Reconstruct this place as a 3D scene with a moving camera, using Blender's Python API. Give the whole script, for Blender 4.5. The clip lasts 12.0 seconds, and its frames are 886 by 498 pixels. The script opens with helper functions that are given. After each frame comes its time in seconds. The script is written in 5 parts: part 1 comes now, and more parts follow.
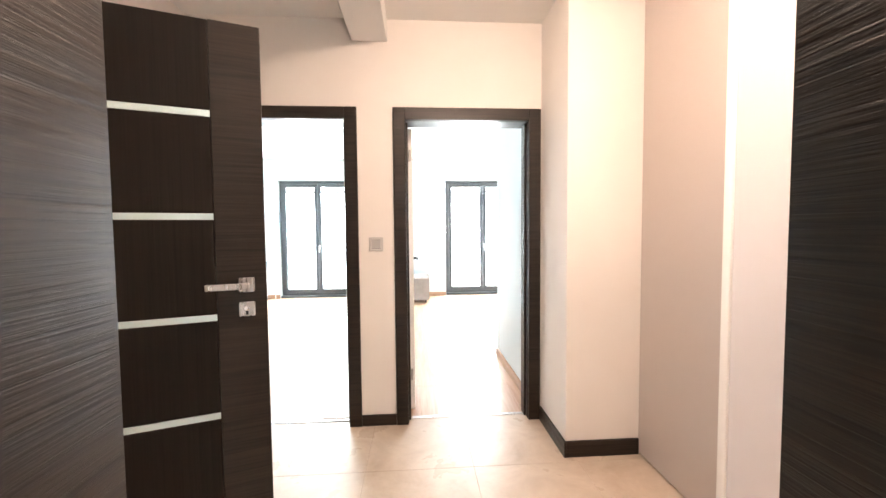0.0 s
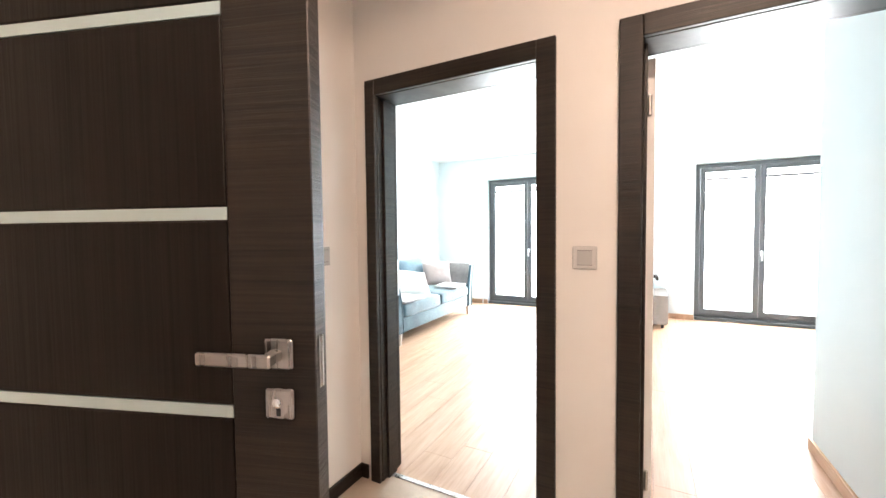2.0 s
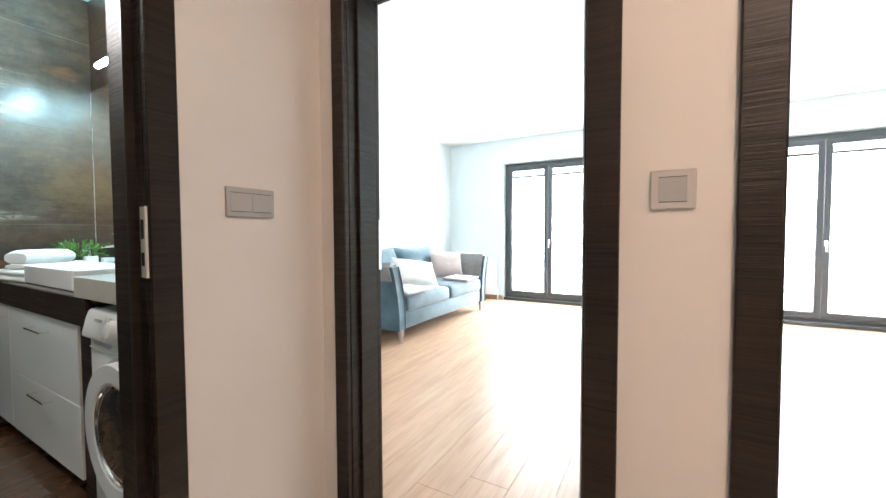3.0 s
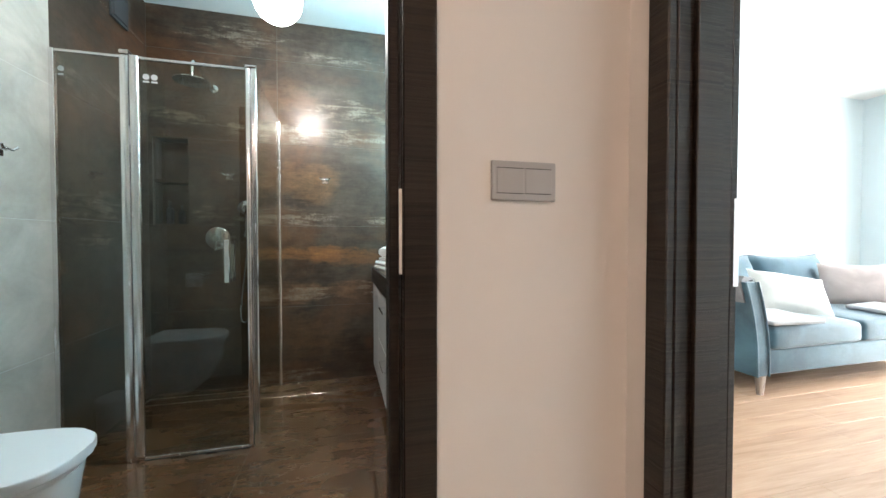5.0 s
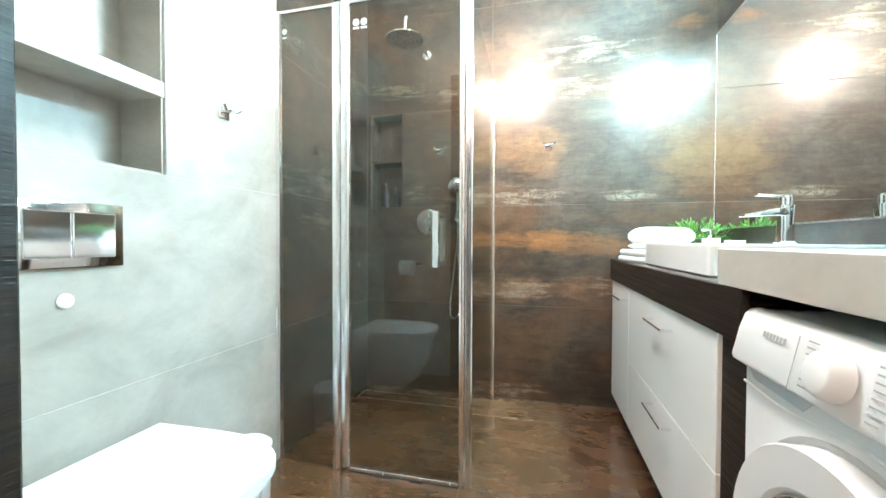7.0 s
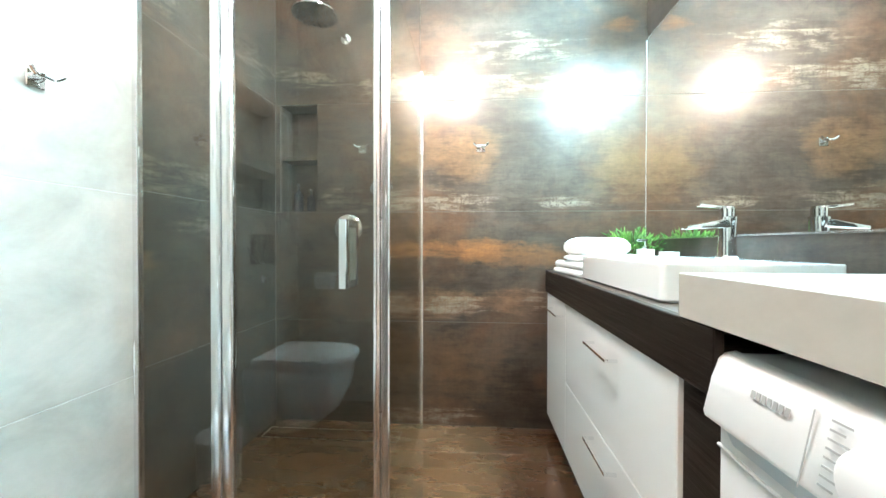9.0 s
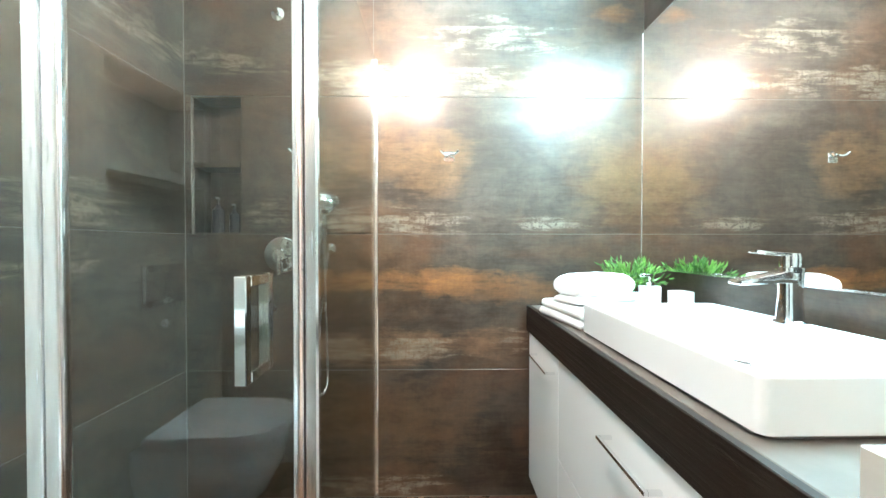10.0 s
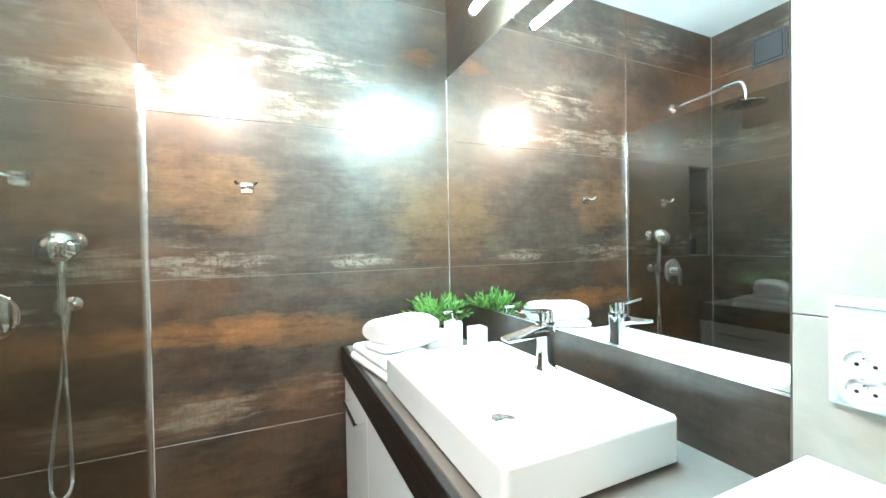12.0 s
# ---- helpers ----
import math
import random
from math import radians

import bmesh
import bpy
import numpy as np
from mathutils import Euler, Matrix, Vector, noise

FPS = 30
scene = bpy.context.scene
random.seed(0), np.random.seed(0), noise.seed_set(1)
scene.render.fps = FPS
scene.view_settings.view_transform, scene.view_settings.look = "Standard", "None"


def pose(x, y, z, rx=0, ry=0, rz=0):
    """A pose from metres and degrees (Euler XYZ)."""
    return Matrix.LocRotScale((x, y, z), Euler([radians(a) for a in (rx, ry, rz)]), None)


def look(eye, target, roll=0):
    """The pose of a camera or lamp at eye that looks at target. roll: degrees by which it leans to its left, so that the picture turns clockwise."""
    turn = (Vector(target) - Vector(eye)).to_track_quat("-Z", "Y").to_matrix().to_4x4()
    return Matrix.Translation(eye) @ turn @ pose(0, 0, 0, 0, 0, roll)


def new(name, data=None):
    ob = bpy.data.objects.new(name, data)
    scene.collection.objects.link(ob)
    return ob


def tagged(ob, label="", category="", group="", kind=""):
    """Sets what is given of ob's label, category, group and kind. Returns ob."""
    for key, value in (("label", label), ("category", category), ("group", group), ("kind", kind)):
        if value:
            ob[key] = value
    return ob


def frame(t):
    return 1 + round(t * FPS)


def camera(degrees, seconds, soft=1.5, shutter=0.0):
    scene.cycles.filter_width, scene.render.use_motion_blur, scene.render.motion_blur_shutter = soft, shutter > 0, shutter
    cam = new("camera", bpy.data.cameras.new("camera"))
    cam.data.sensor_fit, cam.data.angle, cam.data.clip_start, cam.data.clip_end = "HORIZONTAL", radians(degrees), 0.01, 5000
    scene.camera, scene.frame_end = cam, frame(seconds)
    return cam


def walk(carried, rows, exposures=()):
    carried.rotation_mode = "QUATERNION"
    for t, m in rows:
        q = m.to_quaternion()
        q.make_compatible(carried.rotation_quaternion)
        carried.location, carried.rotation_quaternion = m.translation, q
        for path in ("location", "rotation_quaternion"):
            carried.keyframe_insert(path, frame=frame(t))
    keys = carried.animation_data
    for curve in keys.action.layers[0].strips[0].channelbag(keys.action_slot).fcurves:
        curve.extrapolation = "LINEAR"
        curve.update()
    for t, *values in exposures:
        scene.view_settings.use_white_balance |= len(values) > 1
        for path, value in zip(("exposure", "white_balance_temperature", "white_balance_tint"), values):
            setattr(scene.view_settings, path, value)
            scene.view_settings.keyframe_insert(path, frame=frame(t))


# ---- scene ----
cam = camera(97.8, 12.0)
PATH = [
    (0, (0.138, 0.129, 1.322), (0.272, 2.122, 1.224), -0.5),
    (0.5, (0.164, 0.366, 1.325), (0.064, 2.362, 1.228), -0.6),
    (1, (0.139, 0.571, 1.328), (-0.288, 2.523, 1.241), -0.6),
    (1.5, (0.126, 0.814, 1.344), (-0.576, 2.684, 1.258), -0.5),
    (2, (0.086, 1.092, 1.337), (-0.847, 2.86, 1.254), -0.6),
    (2.5, (-0.004, 1.417, 1.223), (-0.995, 3.153, 1.147), -0.3),
    (2.7, (-0.064, 1.524, 1.149), (-1.052, 3.261, 1.072), -0.2),
    (4.3, (-0.379, 2.049, 1.107), (-1.886, 3.362, 1.041), -0.8),
    (4.5, (-0.415, 2.073, 1.107), (-2.07, 3.195, 1.044), -0.8),
    (5, (-0.464, 2.011, 1.093), (-2.396, 2.526, 1.048), -0.0),
    (5.5, (-0.513, 1.906, 1.094), (-2.512, 1.974, 1.053), 0.0),
    (6, (-0.728, 1.835, 1.063), (-2.727, 1.782, 1.023), 0.4),
    (6.5, (-0.988, 1.823, 1.011), (-2.98, 1.648, 0.968), 0.5),
    (6.7, (-1.072, 1.83, 0.999), (-3.046, 1.515, 0.951), 0.3),
    (8.3, (-1.307, 1.921, 0.924), (-3.19, 1.246, 0.913), 0.6),
    (8.5, (-1.336, 1.923, 0.939), (-3.265, 1.396, 0.926), 0.6),
    (9, (-1.421, 1.87, 1.018), (-3.415, 1.711, 0.998), 0.1),
    (9.5, (-1.614, 1.861, 1.06), (-3.614, 1.875, 1.039), 0.0),
    (10, (-1.813, 1.849, 1.157), (-3.812, 1.885, 1.13), 0.0),
    (10.5, (-1.948, 1.864, 1.235), (-3.944, 1.983, 1.211), 0.0),
    (11, (-1.979, 1.893, 1.296), (-3.936, 2.308, 1.265), -0.4),
    (11.5, (-1.929, 1.957, 1.304), (-3.822, 2.603, 1.284), -0.9),
    (12, (-1.845, 1.982, 1.315), (-3.67, 2.8, 1.284), -1.0),
]
EXPOSURES = [(0, 0.6), (1.5, 0.5), (2.0, 0.45), (2.7, 0.2), (4.3, -0.35), (4.6, -0.35), (5.0, 0.05), (5.5, 0.85), (6.0, 1.23), (6.5, 1.43), (8.3, 1.47), (10.0, 1.45), (10.5, 1.40), (11.0, 1.32), (11.5, 1.24), (12.0, 1.36)]
walk(cam, [(t, look(eye, target, roll)) for t, eye, target, roll in PATH], EXPOSURES)

# ---- world and lights ----
world = bpy.data.worlds.new("world")
scene.world = world
world.use_nodes = True
wn = world.node_tree
sky = wn.nodes.new("ShaderNodeTexSky")
sky.sky_type, sky.sun_disc, sky.sun_elevation, sky.sun_rotation = "NISHITA", False, radians(48), radians(150)
wn.links.new(sky.outputs[0], wn.nodes["Background"].inputs[0])
wn.nodes["Background"].inputs[1].default_value = 0.12


def area_lamp(name, m, sx, sy, watts, colour):
    data = bpy.data.lights.new(name, "AREA")
    data.shape, data.size, data.size_y, data.energy, data.color = "RECTANGLE", sx, sy, watts, colour
    ob = new(name, data)
    ob.matrix_world = m
    return ob


# the sky's light at the two balcony doors
area_lamp("window_light", look((-1.82, 8.10, 1.2), (-1.82, 5.0, 1.1)), 1.4, 2.1, 400, (0.86, 0.95, 1.0))
area_lamp("window_light", look((1.48, 8.10, 1.2), (1.48, 5.0, 1.1)), 1.4, 2.1, 340, (0.92, 0.96, 1.0))


# ---- materials ----
def mat(name, colour=(0.8, 0.8, 0.8), rough=0.5, metal=0.0, **more):
    m = bpy.data.materials.new(name)
    m.use_nodes = True
    b = m.node_tree.nodes["Principled BSDF"]
    b.inputs["Base Color"].default_value = (*colour, 1)
    b.inputs["Roughness"].default_value = rough
    b.inputs["Metallic"].default_value = metal
    for key, value in more.items():
        b.inputs[key.replace("_", " ")].default_value = value
    return m


class Net:
    """Short hand for node graphs."""

    def __init__(self, m):
        self.t = m.node_tree
        self.b = self.t.nodes["Principled BSDF"]

    def add(self, kind, **props):
        n = self.t.nodes.new(kind)
        for k, v in props.items():
            if k == "operation":
                n.operation = v
            elif k == "blend":
                n.blend_type = v
        return n

    def link(self, a, b):
        self.t.links.new(a, b)

    def place(self, scale=(1, 1, 1), shift=(0, 0, 0)):
        g, m = self.add("ShaderNodeNewGeometry"), self.add("ShaderNodeMapping")
        self.link(g.outputs["Position"], m.inputs["Vector"])
        m.inputs["Scale"].default_value, m.inputs["Location"].default_value = scale, shift
        return m.outputs[0]

    def noise(self, vec, scale, detail=4, rough=0.55, distort=0.0):
        n = self.add("ShaderNodeTexNoise")
        self.link(vec, n.inputs["Vector"])
        n.inputs["Scale"].default_value, n.inputs["Detail"].default_value = scale, detail
        n.inputs["Roughness"].default_value, n.inputs["Distortion"].default_value = rough, distort
        return n.outputs[0]

    def ramp(self, fac, *stops):
        r = self.add("ShaderNodeValToRGB")
        self.link(fac, r.inputs[0])
        e = r.color_ramp.elements
        while len(e) < len(stops):
            e.new(0.5)
        for k, (p, c) in zip(e, stops):
            k.position, k.color = p, (*c, 1) if isinstance(c, tuple) else (c, c, c, 1)
        return r.outputs[0]

    def math(self, op, a, b=None, clamp=False):
        n = self.add("ShaderNodeMath", operation=op)
        n.use_clamp = clamp
        for i, v in enumerate((a, b)):
            if v is None:
                continue
            if isinstance(v, (int, float)):
                n.inputs[i].default_value = v
            else:
                self.link(v, n.inputs[i])
        return n.outputs[0]

    def mix(self, fac, a, b, blend="MIX"):
        n = self.add("ShaderNodeMix")
        n.data_type, n.blend_type = "RGBA", blend
        for i, v in ((0, fac), (6, a), (7, b)):
            if isinstance(v, (int, float)):
                n.inputs[i].default_value = v
            elif isinstance(v, tuple):
                n.inputs[i].default_value = (*v, 1)
            else:
                self.link(v, n.inputs[i])
        return n.outputs[2]

    def out(self, colour=None, rough=None, bump=None, strength=0.2, dist=0.002, metal=None):
        if colour is not None:
            self.link(colour, self.b.inputs["Base Color"])
        if rough is not None:
            self.link(rough, self.b.inputs["Roughness"])
        if metal is not None:
            self.link(metal, self.b.inputs["Metallic"])
        if bump is not None:
            n = self.add("ShaderNodeBump")
            n.inputs["Strength"].default_value, n.inputs["Distance"].default_value = strength, dist
            self.link(bump, n.inputs["Height"])
            self.link(n.outputs[0], self.b.inputs["Normal"])


def paint(name, colour, rough=0.6):
    """Rolled wall paint: faint cloud and a fine roller nap."""
    m = mat(name, colour, rough)
    n = Net(m)
    p = n.place()
    cloud = n.noise(p, 1.3, 3)
    nap = n.noise(p, 260, 2)
    dark = tuple(c * 0.94 for c in colour)
    n.out(n.mix(n.ramp(cloud, (0.35, 0.0), (0.7, 1.0)), dark, colour), None, nap, 0.08, 0.001)
    return m


def wood(name, upright, dark=(0.0055, 0.0034, 0.0022), light=(0.0225, 0.0142, 0.0094), rough=0.34, gloss=0.36):
    """Dark brushed wenge veneer, with wavy grain lines lying flat or standing."""
    m = mat(name, light, rough, Specular_IOR_Level=gloss)
    n = Net(m)
    fine = n.place((170, 170, 2.2) if upright else (2.4, 2.4, 150))
    wide = n.place((26, 26, 0.7) if upright else (1.0, 1.0, 26))
    a = n.noise(fine, 1.0, 4, 0.65, 0.6)
    b = n.noise(wide, 1.0, 3, 0.6, 1.4)
    f = n.math("ADD", n.math("MULTIPLY", a, 0.6), n.math("MULTIPLY", b, 0.45))
    c = n.ramp(f, (0.40, dark), (0.51, tuple((x + y) / 2 for x, y in zip(dark, light))), (0.62, light))
    n.out(c, n.ramp(a, (0.3, rough + 0.16), (0.7, rough - 0.04)), f, 0.25 if upright else 0.85, 0.003)
    return m


import itertools


def oxide_tile(name, floor=False):
    """Large porcelain tile with the look of oxidised metal: grey-brown ground, soft rust clouds, flaked pale bands with dark pits."""
    m = mat(name, (0.06, 0.045, 0.035), 0.3, Specular_IOR_Level=0.6 if floor else 0.5)
    n = Net(m)
    cloud = n.noise(n.place((1.3, 0.8, 1.0) if floor else (1.0, 1.0, 1.4)), 1.9, 5, 0.55, 0.4)
    mottle = n.noise(n.place((5.0, 3.2, 5.0) if floor else (4.2, 4.2, 7.5), (1.7, 0.4, 2.2)), 1.0, 7, 0.66, 0.3)
    streak = n.noise(n.place((14, 4, 14) if floor else (4.5, 4.5, 34)), 1.0, 6, 0.7, 0.4)
    hair = n.noise(n.place((16, 90, 16) if floor else (14, 14, 210)), 1.0, 4, 0.7)
    drip = n.noise(n.place((80, 80, 11), (0.3, 0.9, 0.0)), 1.0, 4, 0.7)
    tone = n.math("ADD", n.math("MULTIPLY", cloud, 0.50), n.math("ADD", n.math("MULTIPLY", mottle, 0.22), n.math("MULTIPLY", streak, 0.28)))
    brown = ((0.075, 0.032, 0.0135), (0.125, 0.055, 0.023), (0.175, 0.081, 0.035), (0.25, 0.128, 0.060))
    grey = ((0.047, 0.029, 0.0185), (0.082, 0.057, 0.041), (0.122, 0.093, 0.072), (0.168, 0.137, 0.112))
    c = n.ramp(tone, *zip((0.25, 0.42, 0.60, 0.80) if floor else (0.33, 0.45, 0.56, 0.69), brown if floor else grey))
    rust = n.ramp(n.noise(n.place((1.1, 1.1, 1.7), (4.1, 2.3, 0.7)), 1.2, 5, 0.58, 0.5), (0.46, 0.0), (0.66, 1.0))
    c = n.mix(n.math("MULTIPLY", rust, 0.6), c, (0.24, 0.105, 0.040) if floor else (0.200, 0.092, 0.041))
    xyz = n.add("ShaderNodeSeparateXYZ")
    n.link(n.place(), xyz.inputs[0])
    along = n.math("ADD", xyz.outputs[1], n.math("MULTIPLY", n.math("ADD", xyz.outputs[0], 3.518), 0.8))
    soft = n.math("ADD", n.math("MULTIPLY", n.math("SUBTRACT", mottle, 0.5), 3.2), n.math("MULTIPLY", n.math("SUBTRACT", streak, 0.5), 1.6))
    rag = n.math("ADD", n.math("MULTIPLY", n.math("SUBTRACT", streak, 0.5), 6.0), n.math("MULTIPLY", n.math("SUBTRACT", mottle, 0.5), 4.0))

    def stain(yc, zc, a, b, edge, push, sharp):
        dy = n.math("MULTIPLY", n.math("SUBTRACT", along, yc), 1 / a)
        dz = n.math("MULTIPLY", n.math("SUBTRACT", xyz.outputs[2], zc), 1 / b)
        d = n.math("ADD", n.math("MULTIPLY", dy, dy), n.math("MULTIPLY", dz, dz))
        return n.math("MULTIPLY", n.math("ADD", n.math("SUBTRACT", push, d), edge), sharp, True)

    if not floor:
        # the print's large marks: soft rust clouds, tinted brighter low down to make up for weak lamp light, olive and
        # dark ones, then pale flaked bands
        deep = (
            (2.62, 2.16, 0.26, 0.12, 0.85, (0.082, 0.040, 0.020)), (2.28, 0.44, 0.14, 0.22, 0.4, (0.060, 0.038, 0.026)), (1.95, 2.31, 0.75, 0.11, 0.7, (0.070, 0.037, 0.021)),
            (1.15, 2.20, 0.36, 0.16, 0.55, (0.060, 0.038, 0.025)), (1.30, 0.36, 0.40, 0.24, 0.5, (0.060, 0.046, 0.030)))
        # the first mark paints the warm sheen by the hook along with its rust
        rust_and_glow = (
            (1.78, 1.50, 0.26, 0.20, 0.75, (0.31, 0.165, 0.075)), (1.80, 0.99, 0.42, 0.085, 0.95, (0.46, 0.195, 0.062)), (2.15, 0.96, 0.40, 0.08, 0.75, (0.38, 0.170, 0.062)),
            (2.66, 1.42, 0.22, 0.22, 0.6, (0.25, 0.150, 0.060)), (1.66, 2.14, 0.30, 0.13, 0.55, (0.20, 0.105, 0.062)), (1.62, 1.12, 0.12, 0.05, 0.4, (0.20, 0.11, 0.06)),
            (1.72, 0.70, 0.26, 0.10, 0.8, (0.40, 0.215, 0.115)))
        tan = (
            (2.05, 0.72, 0.24, 0.08, 0.7, (0.40, 0.205, 0.105)), (1.78, 0.36, 0.36, 0.28, 0.75, (0.200, 0.104, 0.048)), (2.25, 0.30, 0.10, 0.10, 0.5, (0.20, 0.075, 0.026)),
            (1.28, 0.66, 0.22, 0.10, 0.5, (0.24, 0.105, 0.05)), (0.95, 2.30, 0.30, 0.22, 0.7, (0.22, 0.085, 0.034)), (1.30, 0.95, 0.30, 0.12, 0.45, (0.16, 0.110, 0.055)),
            (2.63, 2.17, 0.13, 0.06, 0.8, (0.30, 0.118, 0.038)), (2.05, 2.30, 0.20, 0.05, 0.5, (0.16, 0.072, 0.035)))
        for yc, zc, a, b, k, tint in itertools.chain(deep, rust_and_glow, tan):
            c = n.mix(n.math("MULTIPLY", stain(yc, zc, a, b, soft, 0.8, 0.75), k), c, tint)
        flakes = None
        for yc, zc, a, b in ((2.12, 2.07, 0.27, 0.075), (1.62, 1.89, 0.42, 0.075), (2.14, 1.88, 0.30, 0.06), (1.80, 1.255, 0.20, 0.055), (2.33, 1.245, 0.15, 0.035),
                             (1.76, 0.695, 0.22, 0.06), (2.30, 0.72, 0.15, 0.06), (1.74, 0.095, 0.20, 0.045), (1.40, 1.27, 0.16, 0.085), (1.24, 1.09, 0.12, 0.05),
                             (1.32, 2.55, 0.27, 0.085), (1.98, 2.45, 0.28, 0.035), (0.86, 1.96, 0.32, 0.07), (1.15, 1.28, 0.12, 0.08)):
            one = stain(yc, zc, a * 1.25, b * 1.15, rag, 0.55, 0.9)
            flakes = one if flakes is None else n.math("MAXIMUM", flakes, one)
    else:
        flakes = n.math("MULTIPLY", n.ramp(n.noise(n.place((1.7, 0.8, 1.0), (7.3, 1.1, 0.0)), 1.2, 7, 0.66, 0.4), (0.48, 0.0), (0.70, 1.0)), 0.7)
    pits = n.math("MULTIPLY", n.ramp(n.noise(n.place((36, 36, 60), (5.0, 1.0, 2.0)), 1.0, 5, 0.72, 0.6), (0.40, 0.12), (0.47, 1.0)), n.ramp(drip, (0.34, 0.45), (0.48, 1.0)))
    c = n.mix(n.math("MULTIPLY", n.math("MULTIPLY", flakes, pits), 0.16 if floor else 0.60), c, (0.30, 0.19, 0.105) if floor else (0.40, 0.335, 0.255))
    blotch = n.noise(n.place((11, 11, 17), (3.0, 8.0, 1.0)), 1.0, 7, 0.74, 0.5)
    c = n.mix(0.12 if floor else 0.40, c, n.ramp(blotch, (0.34, 0.30), (0.62, 1.0)), "MULTIPLY")
    c = n.mix(0.16, c, n.ramp(hair, (0.30, 0.45), (0.62, 1.0)), "MULTIPLY")
    c = n.mix(0.14, c, n.ramp(drip, (0.32, 0.45), (0.60, 1.0)), "MULTIPLY")
    n.b.inputs["Metallic"].default_value = 0.35 if floor else 0.80
    n.b.inputs["Coat Weight"].default_value, n.b.inputs["Coat Roughness"].default_value = 1.0 if floor else 0.72, 0.06 if floor else 0.24
    n.b.inputs["Coat IOR"].default_value = 1.75 if floor else 1.5
    r = n.math("ADD", n.math("MULTIPLY", mottle, 0.16), n.math("MULTIPLY", streak, 0.18))
    n.out(c, n.math("ADD", r, 0.10 if floor else 0.33), n.math("ADD", n.math("MULTIPLY", hair, 0.35), n.math("ADD", n.math("MULTIPLY", drip, 0.25), streak)), 0.07, 0.002)
    return m


def concrete_tile(name, lo, hi, rough):
    m = mat(name, hi, rough)
    n = Net(m)
    cloud = n.noise(n.place((1, 1, 1.3)), 2.6, 6, 0.6, 0.6)
    fleck = n.noise(n.place((6, 6, 9)), 5, 4, 0.65)
    c = n.mix(0.3, n.ramp(cloud, (0.3, lo), (0.68, hi)), n.ramp(fleck, (0.35, 0.86), (0.65, 1.0)), "MULTIPLY")
    n.out(c, n.ramp(cloud, (0.3, rough + 0.12), (0.7, rough)), fleck, 0.05, 0.001)
    return m


def oak():
    m = mat("oak_plank", (0.45, 0.3, 0.18), 0.32)
    n = Net(m)
    grain = n.noise(n.place((42, 2.2, 42)), 1.0, 5, 0.65, 0.9)
    ring = n.noise(n.place((7, 0.7, 7)), 1.3, 4, 0.6, 1.0)
    c = n.ramp(n.math("ADD", n.math("MULTIPLY", grain, 0.5), n.math("MULTIPLY", ring, 0.5)), (0.30, (0.33, 0.188, 0.108)), (0.5, (0.46, 0.285, 0.185)), (0.72, (0.56, 0.375, 0.26)))
    info = n.add("ShaderNodeObjectInfo")
    c = n.mix(0.5, c, n.ramp(info.outputs["Random"], (0.0, 0.84), (1.0, 1.0)), "MULTIPLY")
    n.out(c, n.ramp(grain, (0.3, 0.42), (0.7, 0.28)), grain, 0.12, 0.001)
    return m


def cloth(name, lo, hi, scale=420, rough=0.9, sheen=0.3):
    m = mat(name, hi, rough, Sheen_Weight=sheen)
    n = Net(m)
    soft = n.noise(n.place(), 5, 4, 0.6, 0.5)
    thread = n.noise(n.place(), scale, 2)
    n.out(n.ramp(soft, (0.3, lo), (0.7, hi)), None, thread, 0.35, 0.002)
    return m


def brushed(name, colour, rough):
    m = mat(name, colour, rough, 1.0)
    n = Net(m)
    n.out(None, n.ramp(n.noise(n.place((90, 90, 4)), 1.0, 3), (0.3, rough * 0.7), (0.7, rough * 1.4)))
    return m


def glowing(name, colour, strength):
    m = mat(name, (0.9, 0.9, 0.9), 0.4)
    b = m.node_tree.nodes["Principled BSDF"]
    b.inputs["Emission Color"].default_value = (*colour, 1)
    b.inputs["Emission Strength"].default_value = strength
    return m


def glass(name, tint=(1, 1, 1), rough=0.0, ior=1.45):
    return mat(name, tint, rough, 0.0, Transmission_Weight=1.0, IOR=ior)


def clear_pane(name, tint):
    """Thin clear sheet: straight view through a tint, with gloss that grows towards grazing."""
    m = mat(name, tint, 0.0)
    n = Net(m)
    through_it = n.add("ShaderNodeBsdfTransparent")
    through_it.inputs[0].default_value = (*tint, 1)
    gloss = n.add("ShaderNodeBsdfGlossy")
    gloss.inputs["Color"].default_value = (0.97, 1.0, 0.98, 1)
    gloss.inputs["Roughness"].default_value = 0.0
    lw = n.add("ShaderNodeLayerWeight")
    lw.inputs["Blend"].default_value = 0.5
    f = n.math("ADD", n.math("MULTIPLY", n.math("POWER", lw.outputs["Facing"], 5.0), 0.9), 0.050)
    both = n.add("ShaderNodeMixShader")
    n.link(f, both.inputs[0])
    n.link(through_it.outputs[0], both.inputs[1])
    n.link(gloss.outputs[0], both.inputs[2])
    n.link(both.outputs[0], m.node_tree.nodes["Material Output"].inputs["Surface"])
    return m


